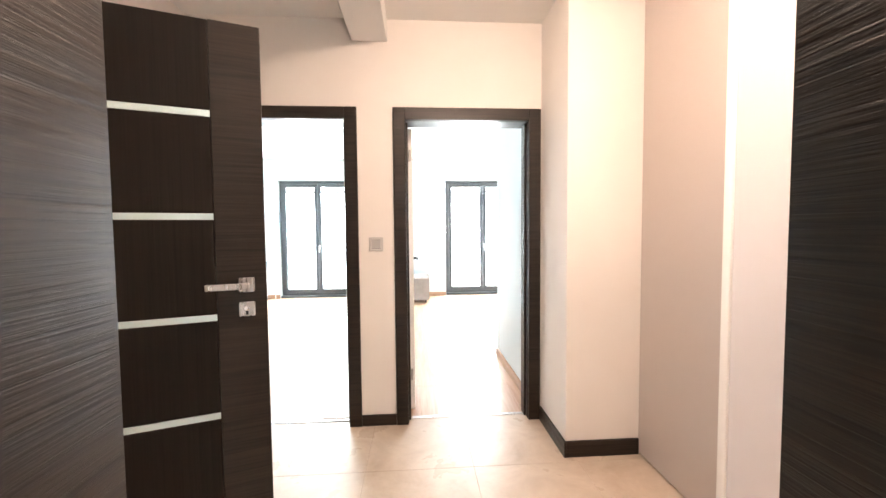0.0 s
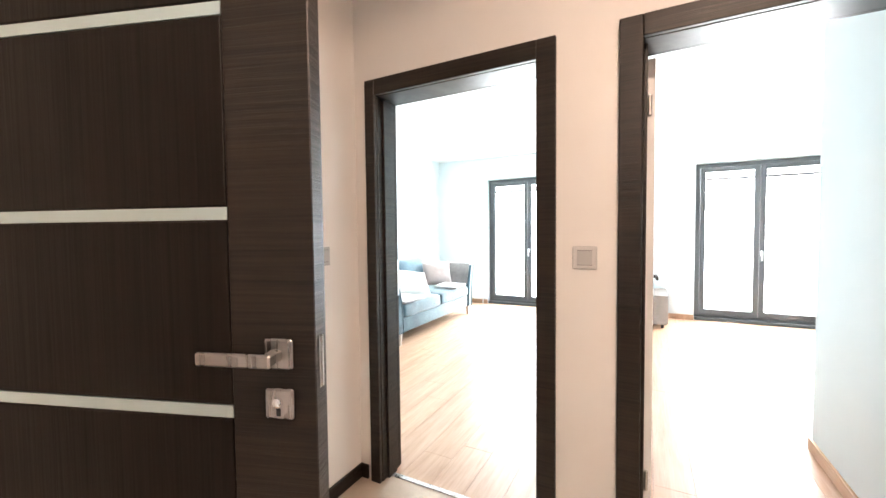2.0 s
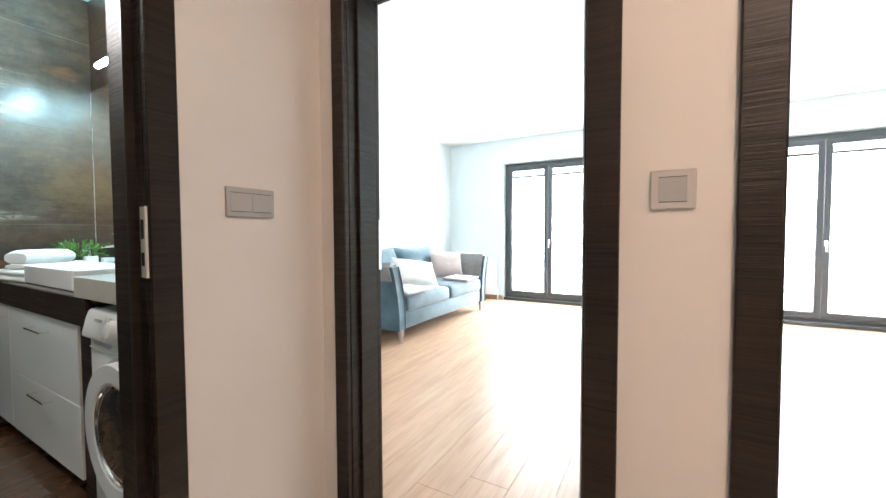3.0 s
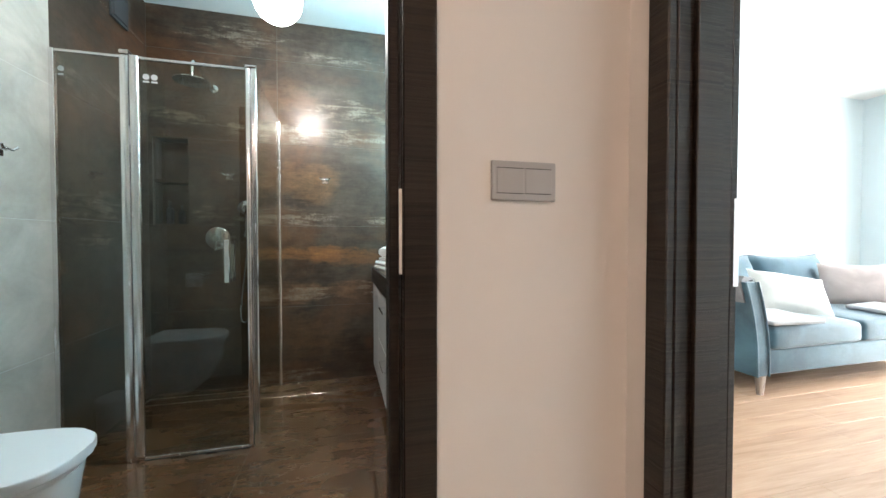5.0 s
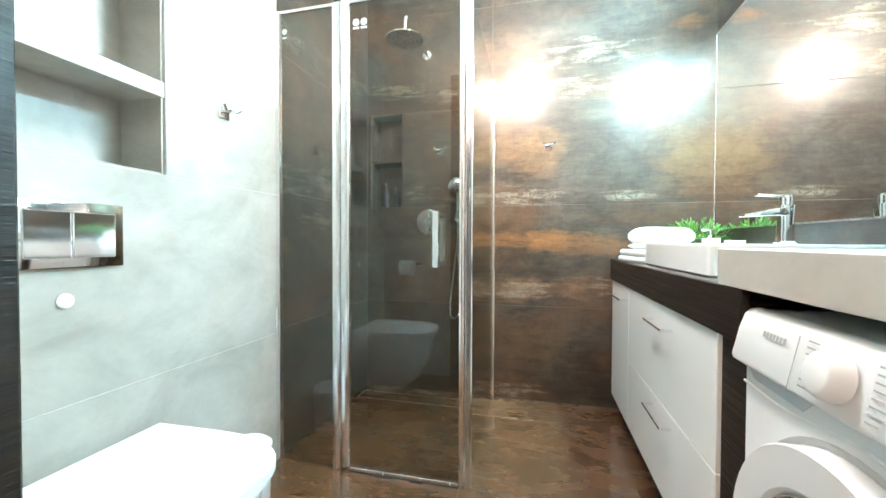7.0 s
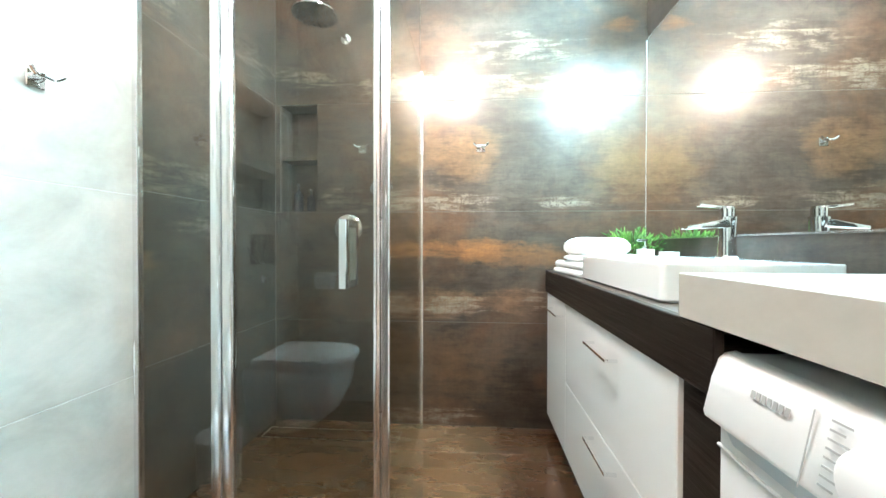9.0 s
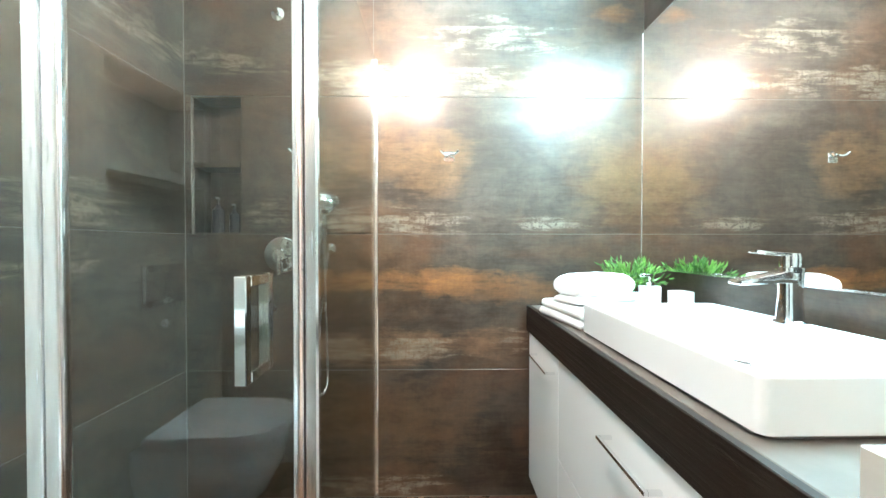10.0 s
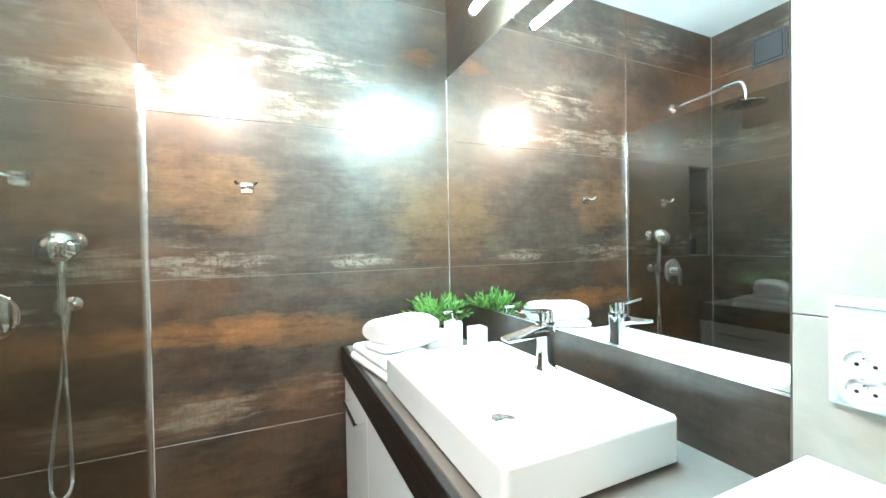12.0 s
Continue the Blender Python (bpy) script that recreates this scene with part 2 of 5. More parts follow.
WALL = paint("hall_wall_paint", (0.82, 0.79, 0.755))
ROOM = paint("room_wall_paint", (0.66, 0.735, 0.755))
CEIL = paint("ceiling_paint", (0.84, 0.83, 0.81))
# white ceiling with dimness put into its colour, as the globe overlights it
BATH_CEIL_DIM = paint("dimmed_bathroom_ceiling", (0.60, 0.66, 0.65))
WENGE_H = wood("wenge_flat_grain", False)
WENGE_V = wood("wenge_standing_grain", True, (0.005, 0.0032, 0.0018), (0.009, 0.0056, 0.0034), 0.44, 0.2)
OXIDE = oxide_tile("oxide_wall_tile")
OXIDE_FLOOR = oxide_tile("oxide_floor_tile", True)
PALE = concrete_tile("pale_concrete_tile", (0.295, 0.274, 0.236), (0.485, 0.456, 0.404), 0.36)
BEIGE = concrete_tile("beige_concrete_tile", (0.46, 0.42, 0.37), (0.60, 0.56, 0.50), 0.42)
STONE_TOP = concrete_tile("brown_stone_top", (0.10, 0.082, 0.068), (0.16, 0.135, 0.115), 0.3)
HALL_TILE = concrete_tile("hall_floor_tile", (0.42, 0.33, 0.25), (0.60, 0.51, 0.42), 0.24)
GROUT_DARK = mat("dark_grout", (0.14, 0.12, 0.10), 0.9)
GROUT_PALE = mat("pale_grout", (0.55, 0.54, 0.51), 0.9)
GROUT_SAND = mat("sand_grout", (0.40, 0.33, 0.26), 0.9)
OAK = oak()
CHROME = mat("chrome", (0.86, 0.87, 0.88), 0.07, 1.0)
STEEL = brushed("brushed_steel", (0.48, 0.46, 0.45), 0.3)
SATIN = mat("satin_nickel", (0.78, 0.74, 0.67), 0.5, 0.55)
ALU = brushed("polished_aluminium", (0.86, 0.86, 0.87), 0.2)
BAR = mat("satin_inlay", (0.64, 0.80, 0.82), 0.3, 0.55)
CERAMIC = mat("white_ceramic", (0.86, 0.86, 0.85), 0.12, Coat_Weight=0.4)
WHITE_FRONT = mat("white_lacquer", (0.90, 0.90, 0.89), 0.22)
WHITE_PLASTIC = mat("white_plastic", (0.82, 0.82, 0.82), 0.35)
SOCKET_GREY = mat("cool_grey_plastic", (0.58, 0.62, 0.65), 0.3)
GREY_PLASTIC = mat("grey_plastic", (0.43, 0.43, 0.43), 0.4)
PALE_PLASTIC = mat("pale_grey_plastic", (0.56, 0.55, 0.54), 0.4)
BLACK = mat("black_plastic", (0.012, 0.012, 0.013), 0.35)
RUBBER = mat("dark_rubber", (0.03, 0.03, 0.032), 0.7)
SHOWER_GLASS = clear_pane("shower_glass", (0.80, 0.80, 0.77))
PANE = glass("window_glass", (0.97, 0.99, 0.99))
DARK_GLASS = mat("dark_drum_glass", (0.02, 0.02, 0.024), 0.05, Coat_Weight=1.0)
MIRROR = mat("mirror_silver", (0.86, 0.88, 0.87), 0.015, 1.0)
ANTHRACITE = mat("anthracite_frame", (0.055, 0.062, 0.068), 0.45)
WARDROBE = mat("grey_satin_lacquer", (0.45, 0.40, 0.37), 0.28)
WARDROBE_2 = mat("lilac_gloss_lacquer", (0.66, 0.64, 0.66), 0.16)
COUNTER = wood("wenge_worktop", False, (0.0125, 0.0078, 0.0054), (0.0185, 0.0115, 0.0079), 0.40, 0.3)
BLUE = cloth("blue_velvet", (0.020, 0.058, 0.083), (0.055, 0.126, 0.165), 500, 0.75, 0.45)
GREY_CLOTH = cloth("grey_weave", (0.16, 0.15, 0.15), (0.27, 0.255, 0.25))
CREAM_CLOTH = cloth("cream_pillow_cloth", (0.62, 0.60, 0.56), (0.78, 0.76, 0.72))
PINK_CLOTH = cloth("dusty_pink_cloth", (0.40, 0.325, 0.30), (0.52, 0.435, 0.41))
THROW = cloth("pale_grey_weave", (0.34, 0.33, 0.335), (0.46, 0.45, 0.455))
TERRY = cloth("white_terry", (0.74, 0.73, 0.71), (0.86, 0.86, 0.85), 900, 0.95, 0.4)
LEAF = mat("glossy_leaf", (0.07, 0.19, 0.035), 0.4, Subsurface_Weight=0.0)
LEAF_PALE = mat("young_leaf", (0.17, 0.36, 0.07), 0.4)
CABINET_GREY = concrete_tile("grey_brown_laminate", (0.19, 0.16, 0.145), (0.27, 0.235, 0.215), 0.4)
RADIATOR = mat("radiator_enamel", (0.80, 0.80, 0.79), 0.3)
GLOBE = glowing("lamp_globe_glass", (1.0, 0.955, 0.935), 76)
LED = glowing("led_diffuser", (0.43, 0.82, 1.0), 460)
HALL_GLOW = glowing("hall_lamp_glass", (1.0, 0.73, 0.57), 120)
HAZE = glowing("bright_overcast", (0.95, 0.98, 1.0), 8.0)


# ---- mesh helpers ----
def box(x0, x1, y0, y1, z0, z1, bevel=0.0, seg=1):
    bm = bmesh.new()
    add_box(bm, x0, x1, y0, y1, z0, z1)
    if bevel:
        bmesh.ops.bevel(bm, geom=bm.edges[:], offset=bevel, segments=seg, affect="EDGES", profile=0.5)
    return bm


def add_box(bm, x0, x1, y0, y1, z0, z1):
    v = [bm.verts.new((x, y, z)) for z in (z0, z1) for x, y in ((x0, y0), (x1, y0), (x1, y1), (x0, y1))]
    for f in ((3, 2, 1, 0), (4, 5, 6, 7), (0, 1, 5, 4), (1, 2, 6, 5), (2, 3, 7, 6), (3, 0, 4, 7)):
        bm.faces.new([v[i] for i in f])
    return bm


def boxes(*rows):
    bm = bmesh.new()
    for r in rows:
        add_box(bm, *r)
    return bm


def slab(outline, z0, z1, bevel=0.0, seg=2):
    """An outline of (x, y) drawn up from z0 to z1."""
    return loft([[(x, y, z0) for x, y in outline], [(x, y, z1) for x, y in outline]], bevel, seg)


def loft(rings, bevel=0.0, seg=2, caps=True):
    bm = bmesh.new()
    vs = [[bm.verts.new(p) for p in ring] for ring in rings]
    n = len(vs[0])
    for a, b in zip(vs, vs[1:]):
        for i in range(n):
            bm.faces.new((a[i], a[(i + 1) % n], b[(i + 1) % n], b[i]))
    if caps:
        bm.faces.new(vs[0][::-1])
        bm.faces.new(vs[-1])
        if bevel:
            rim = [e for f in bm.faces if len(f.verts) == n for e in f.edges]
            bmesh.ops.bevel(bm, geom=list(set(rim)), offset=bevel, segments=seg, affect="EDGES", profile=0.5)
    bmesh.ops.recalc_face_normals(bm, faces=bm.faces[:])
    return bm


def turned(profile, n=32, m=None):
    """A profile of (radius, z) turned round z, moved by m."""
    rings = [[(r * math.cos(2 * math.pi * i / n), r * math.sin(2 * math.pi * i / n), z) for i in range(n)] for r, z in profile]
    bm = loft(rings)
    if m is not None:
        bm.transform(m)
    return bm


def tube(points, r, n=10, rib=0.0):
    """A round bar along points; rib: the share by which every second ring is thinner."""
    ps = [Vector(p) for p in points]
    rings, side = [], None
    for i, p in enumerate(ps):
        d = (ps[min(i + 1, len(ps) - 1)] - ps[max(i - 1, 0)]).normalized()
        if side is None:
            side = d.orthogonal().normalized()
        side = (side - d * side.dot(d)).normalized()
        up = d.cross(side)
        q = r * (1 - rib * (i % 2))
        rings.append([p + q * (math.cos(2 * math.pi * k / n) * side + math.sin(2 * math.pi * k / n) * up) for k in range(n)])
    return loft(rings)


def bend(points, steps=8):
    """Smooth points through the given ones."""
    ps = [Vector(p) for p in points]
    ps = [2 * ps[0] - ps[1], *ps, 2 * ps[-1] - ps[-2]]
    out = []
    for a, b, c, d in zip(ps, ps[1:], ps[2:], ps[3:]):
        for k in range(steps):
            t = k / steps
            out.append(0.5 * (2 * b + (c - a) * t + (2 * a - 5 * b + 4 * c - d) * t * t + (3 * b - a - 3 * c + d) * t ** 3))
    return [*out, ps[-2]]


def join(*parts):
    bm = bmesh.new()
    for p in parts:
        me = bpy.data.meshes.new("piece")
        p.to_mesh(me)
        bm.from_mesh(me)
        bpy.data.meshes.remove(me)
        p.free()
    return bm


def rounded(w, d, r, n=6):
    """A rectangle round the origin with rounded corners."""
    out = []
    for cx, cy, a0 in ((w / 2 - r, d / 2 - r, 0), (-w / 2 + r, d / 2 - r, 90), (-w / 2 + r, -d / 2 + r, 180), (w / 2 - r, -d / 2 + r, 270)):
        for k in range(n + 1):
            a = radians(a0 + 90 * k / n)
            out.append((cx + r * math.cos(a), cy + r * math.sin(a)))
    return out


def moved(bm, m):
    bm.transform(m)
    return bm


def part(name, bm, material, parent=None, label="", smooth=False):
    me = bpy.data.meshes.new(name)
    bm.to_mesh(me)
    bm.free()
    me.materials.append(material)
    if smooth:
        me.polygons.foreach_set("use_smooth", [True] * len(me.polygons))
        me.set_sharp_from_angle(angle=radians(38))
    ob = new(name, me)
    if parent is not None:
        ob.parent = parent
    return tagged(ob, label)


def thing(name, m, label, category, group=""):
    ob = new(name)
    ob.matrix_world = m
    return tagged(ob, label, category, group)


def structure(name, bm, material, label="", category=""):
    return tagged(part(name, bm, material), label, category, "", "structure")


AXIS_Y = pose(0, 0, 0, 90, 0, 0)   # turns z to -y
AXIS_X = pose(0, 0, 0, 0, 90, 0)   # turns z to x

# ---- the structure ----
# Hall: x -1.30 to 1.42, y 0.57 to 2.725.  Bathroom: x -3.518 to -1.42, y 0.757 to 2.77.
WX, NY, SY, EX = -3.518, 2.77, 0.757, -1.42
H = 2.69
BF = 0.034   # bathroom floor, a little above the hall's

structure("ground", box(-60, 60, -60, 60, -0.5, -0.3), mat("outdoor_ground", (0.3, 0.3, 0.28), 0.9))
floor_hall = structure("floor", box(-1.36, 2.1, -1.4, 2.80, -0.15, -0.0015), GROUT_SAND)
floor_bath = structure("floor_bathroom", box(-3.7, -1.36, 0.45, 2.95, -0.15, BF - 0.0015), GROUT_DARK)
floor_room = structure("floor_living_room", boxes((-3.7, -0.11, 2.80, 8.2, -0.15, -0.012), (-0.11, 3.4, 2.80, 8.2, -0.15, -0.012)), mat("screed", (0.25, 0.2, 0.15), 0.9))

# hall's north wall with two doorways, then its plain ends
wall_north = structure("wall_north", boxes(
    (-3.7, -1.20, 2.725 + 0.05, 2.890, 0, H), (-1.42, -1.195, 2.725, 2.890, 0, H), (-0.30, 0.045, 2.725, 2.890, 0, H),
    (0.915, 2.1, 2.725, 2.890, 0, H), (-1.195, -0.30, 2.725, 2.890, 2.075, H), (0.045, 0.915, 2.725, 2.890, 2.075, H)), WALL)
wall_west = structure("wall_west", boxes((EX + 0.01, -1.30, 0.27, 1.310, 0, H), (EX + 0.01, -1.30, 2.155, 2.725, 0, H), (EX + 0.01, -1.30, 1.310, 2.155, 2.075, H)), WALL)
wall_east = structure("wall_east", boxes((0.985, 2.1, 2.262, 2.725, 0, H), (2.02, 2.1, 0.27, 2.262, 0, H)), WALL)
wall_south = structure("wall_south", boxes((-1.30, -0.23, 0.27, 0.57, 0, H), (0.63, 2.02, 0.27, 0.57, 0, H), (-0.23, 0.63, 0.27, 0.57, 2.10, H)), WALL)
structure("wall_landing", boxes((-1.5, -1.42, -1.4, 0.27, 0, H), (1.9, 2.0, -1.4, 0.27, 0, H), (-1.5, 2.0, -1.5, -1.4, 0, H)), WALL)
structure("ceiling_landing", box(-1.5, 2.0, -1.5, 0.30, H, H + 0.1), CEIL)
structure("ceiling", box(-1.40, 2.1, 0.30, 2.80, H, H + 0.1), CEIL)
structure("beam", box(-0.27, -0.04, 0.57, 2.725, 2.548, H, 0.004), CEIL, "white plastered beam under the hall ceiling")

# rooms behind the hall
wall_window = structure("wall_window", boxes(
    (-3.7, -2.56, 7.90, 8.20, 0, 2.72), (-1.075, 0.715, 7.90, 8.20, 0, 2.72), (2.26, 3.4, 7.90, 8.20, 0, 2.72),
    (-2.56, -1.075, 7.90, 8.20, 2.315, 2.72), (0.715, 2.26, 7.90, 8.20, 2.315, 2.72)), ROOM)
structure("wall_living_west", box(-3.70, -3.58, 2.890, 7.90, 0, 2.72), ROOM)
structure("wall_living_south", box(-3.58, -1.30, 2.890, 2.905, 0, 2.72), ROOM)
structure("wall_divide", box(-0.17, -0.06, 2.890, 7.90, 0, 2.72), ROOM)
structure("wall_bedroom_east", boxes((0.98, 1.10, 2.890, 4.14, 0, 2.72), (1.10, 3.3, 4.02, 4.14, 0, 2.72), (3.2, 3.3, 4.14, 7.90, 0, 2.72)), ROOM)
structure("ceiling_living_room", box(-3.7, -0.11, 2.80, 8.2, 2.72, 2.82), CEIL)
structure("ceiling_bedroom", box(-0.11, 3.4, 2.80, 8.2, 2.72, 2.82), CEIL)
structure("backdrop", box(-40, 40, 52, 52.2, -2, 40), HAZE, "bright overcast distance beyond the balcony doors")

# bathroom shell
bath_north = structure("wall_bathroom_north", boxes((-3.7, EX, NY - 0.001, 2.9, 0, H)), GROUT_DARK)
bath_west = structure("wall_bathroom_west", boxes(
    (-3.80, WX - 0.0015, 0.45, 2.9, 0, 1.2), (-3.80, WX - 0.0015, 0.45, 2.9, 1.8, H),
    (-3.80, WX - 0.0015, 0.45, 0.785, 1.2, 1.8), (-3.80, WX - 0.0015, 1.0, 2.9, 1.2, 1.8), (-3.80, -3.66, 0.785, 1.0, 1.2, 1.8)), GROUT_DARK)
NX0, NX1 = -2.10, -1.54
bath_south = structure("wall_bathroom_south", boxes(
    (-3.80, NX0, 0.40, SY - 0.0015, 0, H), (NX1, EX, 0.40, SY - 0.0015, 0, H), (NX0, NX1, 0.40, SY - 0.0015, 0, 1.18),
    (NX0, NX1, 0.40, SY - 0.0015, 1.79, H), (NX0, NX1, 0.40, 0.58, 1.18, 1.79)), GROUT_PALE)
bath_east = structure("wall_bathroom_east", boxes((EX, EX + 0.01, 0.757, 1.310, 0, H), (EX, EX + 0.01, 2.155, 2.776, 0, H), (EX, EX + 0.01, 1.310, 2.155, 2.075, H)), PALE)
structure("ceiling_bathroom", box(-3.75, -1.40, 0.42, 2.88, H, H + 0.1), BATH_CEIL_DIM)


# ---- doorways ----
def casing(name, m, width, height, depth, label, rebate=0.0, start=0.082, end=0.082):
    """A door lining with casings; x along the wall from one clear edge, y into the wall from its face. rebate: the step that the leaf shuts into."""
    ob = thing(name, m, label, "door frame")
    ob["kind"] = "structure"
    c, t, r = 0.082, 0.019, rebate
    for x0, x1 in ((-start, -r - 0.002), (width + r + 0.002, width + end)):
        part("casing", box(x0, x1, -t, 0.004, 0, height + c, 0.003), WENGE_H, ob)
    for x0, x1 in ((-c, -0.002), (width + 0.002, width + c)):
        part("casing", box(x0, x1, depth - 0.004, depth + t, 0, height + c, 0.003), WENGE_H, ob)
    for y0, y1, k in ((-t, 0.004, r), (depth - 0.004, depth + t, 0)):
        part("head_casing", box(-k - 0.0018, width + k + 0.0018, y0, y1, height + k + 0.002, height + c, 0.003), WENGE_H, ob)
    a = 0.042 if r else 0.005
    part("jamb", box(-0.025, 0, a, depth - 0.005, 0, height, 0.002), WENGE_H, ob)
    part("jamb", box(width, width + 0.025, a, depth - 0.005, 0, height, 0.002), WENGE_H, ob)
    part("head_jamb", box(-0.025, width + 0.025, a, depth - 0.005, height + 0.0005, height + 0.025, 0.002), WENGE_H, ob)
    if r:
        part("rebate", box(-0.025, -r, 0.005, 0.0415, 0, height), WENGE_H, ob)
        part("rebate", box(width + r, width + 0.025, 0.005, 0.0415, 0, height), WENGE_H, ob)
        part("seal", box(0.0002, 0.004, 0.0365, 0.0415, 0, height - 0.001), BLACK, ob, "black rubber seal")
        part("seal", box(width - 0.004, width - 0.0002, 0.0365, 0.0415, 0, height - 0.001), BLACK, ob, "black rubber seal")
    else:
        for x0, x1 in ((0.0005, 0.013), (width - 0.013, width - 0.0005)):
            part("stop", box(x0, x1, 0.047, depth - 0.045, 0, height - 0.001, 0.002), WENGE_H, ob)
    return ob


living_frame = casing("door_frame", pose(-1.158, 2.725, 0), 0.83, 2.045, 0.165, "dark wenge door frame of the living room doorway", start=0.062)
casing("door_frame", pose(0.070, 2.725, 0), 0.825, 2.045, 0.165, "dark wenge door frame of the bedroom doorway")
bath_frame = casing("door_frame", pose(-1.30, 1.342, 0, 0, 0, 90), 0.778, 2.045, 0.12, "dark wenge door frame of the bathroom doorway", 0.02, end=0.096)
part("strike_plate", box(0.0002, 0.0022, 0.168, 0.184, 0.985, 1.190, 0.0008), ALU, living_frame, "bright metal strike plate")
strike = part("strike_plate", boxes((0.7958, 0.7978, -0.006, 0.024, 1.020, 1.203), (0.7915, 0.7978, -0.0130, -0.0062, 1.020, 1.203)), SATIN, bath_frame, "satin nickel strike plate with a lip")
for z0, z1 in ((1.05, 1.085), (1.12, 1.17)):
    part("slot", box(0.7948, 0.7958, 0.004, 0.020, z0, z1, 0.0004), RUBBER, strike, "dark latch slot")
entrance = thing("door_frame", pose(0, 0, 0), "dark wenge lining of the flat's entrance doorway", "door frame")
entrance["kind"] = "structure"
part("jamb", box(-0.232, -0.19, 0.24, 0.574, 0, 2.1, 0.003), WENGE_H, entrance)
part("jamb", box(0.59, 0.632, 0.24, 0.574, 0, 2.1, 0.003), WENGE_H, entrance)
part("head_jamb", box(-0.232, 0.632, 0.24, 0.574, 2.1005, 2.14, 0.003), WENGE_H, entrance)
for x0, x1 in ((-1.158, -0.328), (0.070, 0.895)):
    structure("threshold", box(x0 + 0.001, x1 - 0.001, 2.795, 2.825, -0.004, 0.004, 0.002), STEEL, "thin metal threshold strip", "threshold")
structure("threshold", box(-1.378, -1.342, 1.344, 2.118, -0.004, BF + 0.003, 0.004), STEEL, "thin metal threshold strip", "threshold")


def baseboard(rows, material, label):
    for r in rows:
        bm = box(*r, 0.002)
        structure("baseboard", bm, material, label, "baseboard")


DARK_BASE = "dark wenge baseboard along the hall wall"
baseboard([(-1.299, -1.245, 2.711, 2.7245, 0, 0.075), (-0.2455, -0.0135, 2.711, 2.7245, 0, 0.075), (0.971, 0.9845, 2.246, 2.7055, 0, 0.095),
           (0.9715, 1.418, 2.248, 2.2615, 0, 0.095), (-1.2995, -1.286, 2.245, 2.7105, 0, 0.075), (-1.2995, -1.286, 0.572, 1.255, 0, 0.075)], WENGE_H, DARK_BASE)
OAK_BASE = "light oak baseboard along the room wall"
baseboard([(0.964, 0.9795, 2.912, 4.155, 0, 0.075), (-3.579, -2.562, 7.885, 7.8995, 0, 0.075), (-1.07, -0.172, 7.885, 7.8995, 0, 0.075),
           (-0.059, 0.713, 7.885, 7.8995, 0, 0.075), (2.262, 3.199, 7.885, 7.8995, 0, 0.075), (-3.5795, -3.565, 2.906, 7.884, 0, 0.075),
           (0.9797, 3.199, 4.1405, 4.155, 0, 0.075), (-0.0595, -0.046, 3.0, 7.884, 0, 0.075), (-0.184, -0.1705, 3.0, 7.884, 0, 0.075)], OAK, OAK_BASE)


# ---- balcony doors ----
def balcony_door(name, x0, x1, label):
    w, h = x1 - x0, 2.265
    ob = thing(name, pose(x0, 7.985, 0.04), label, "balcony door", "balcony doors")
    ob["kind"] = "structure"
    f = 0.055
    part("frame", boxes((0, f, 0, 0.07, 0, h), (w - f, w, 0, 0.07, 0, h), (f, w - f, 0, 0.07, h - f, h), (f, w - f, 0, 0.07, 0, 0.045)), ANTHRACITE, ob)
    mid = w / 2
    for k, (a, b) in enumerate(((f + 0.004, mid - 0.003), (mid + 0.003, w - f - 0.004))):
        s = 0.062
        sash = part("sash", boxes((a, a + s, -0.012, 0.055, 0.05, h - f - 0.004), (b - s, b, -0.012, 0.055, 0.05, h - f - 0.004),
                                  (a + s, b - s, -0.012, 0.055, h - f - 0.004 - s, h - f - 0.004), (a + s, b - s, -0.012, 0.055, 0.05, 0.05 + s + 0.01)), ANTHRACITE, ob)
        pane = part("pane", box(a + s, b - s, 0.018, 0.030, 0.122, h - f - 0.066), PANE, sash)
        pane.visible_shadow = False
        part("blind_rail", box(a + s + 0.003, b - s - 0.003, -0.004, 0.012, h - 0.24, h - 0.215, 0.003), ANTHRACITE, sash, "rail of a raised pleated blind")
        part("blind", boxes(*[(a + s + 0.003, b - s - 0.003, -0.004 + 0.004 * (i % 2), 0.008 + 0.004 * (i % 2), h - 0.214 + 0.012 * i, h - 0.204 + 0.012 * i) for i in range(6)]), WHITE_PLASTIC, sash, "white pleated blind, raised")
    if x0 < -2:
        part("screen_rail", box(mid + 0.068, w - f - 0.07, 0.058, 0.066, 0.93, 0.948), ANTHRACITE, ob, "thin rail of an insect screen")
    handle = part("handle", join(box(mid + 0.010, mid + 0.038, -0.024, -0.0125, 0.93, 1.0, 0.004), box(mid + 0.014, mid + 0.034, -0.052, -0.024, 0.97, 0.99, 0.003), box(mid + 0.013, mid + 0.035, -0.064, -0.050, 0.86, 0.995, 0.005)), WHITE_PLASTIC, ob, "white window handle")
    part("sill_strip", box(0.0, w, -0.084, -0.0005, -0.036, 0.006, 0.003), ANTHRACITE, ob)
    return ob


balcony_door("window_1", -2.549, -1.083, "anthracite double balcony door with clear panes in the living room")
balcony_door("window_2", 0.727, 2.248, "anthracite double balcony door with clear panes in the bedroom")


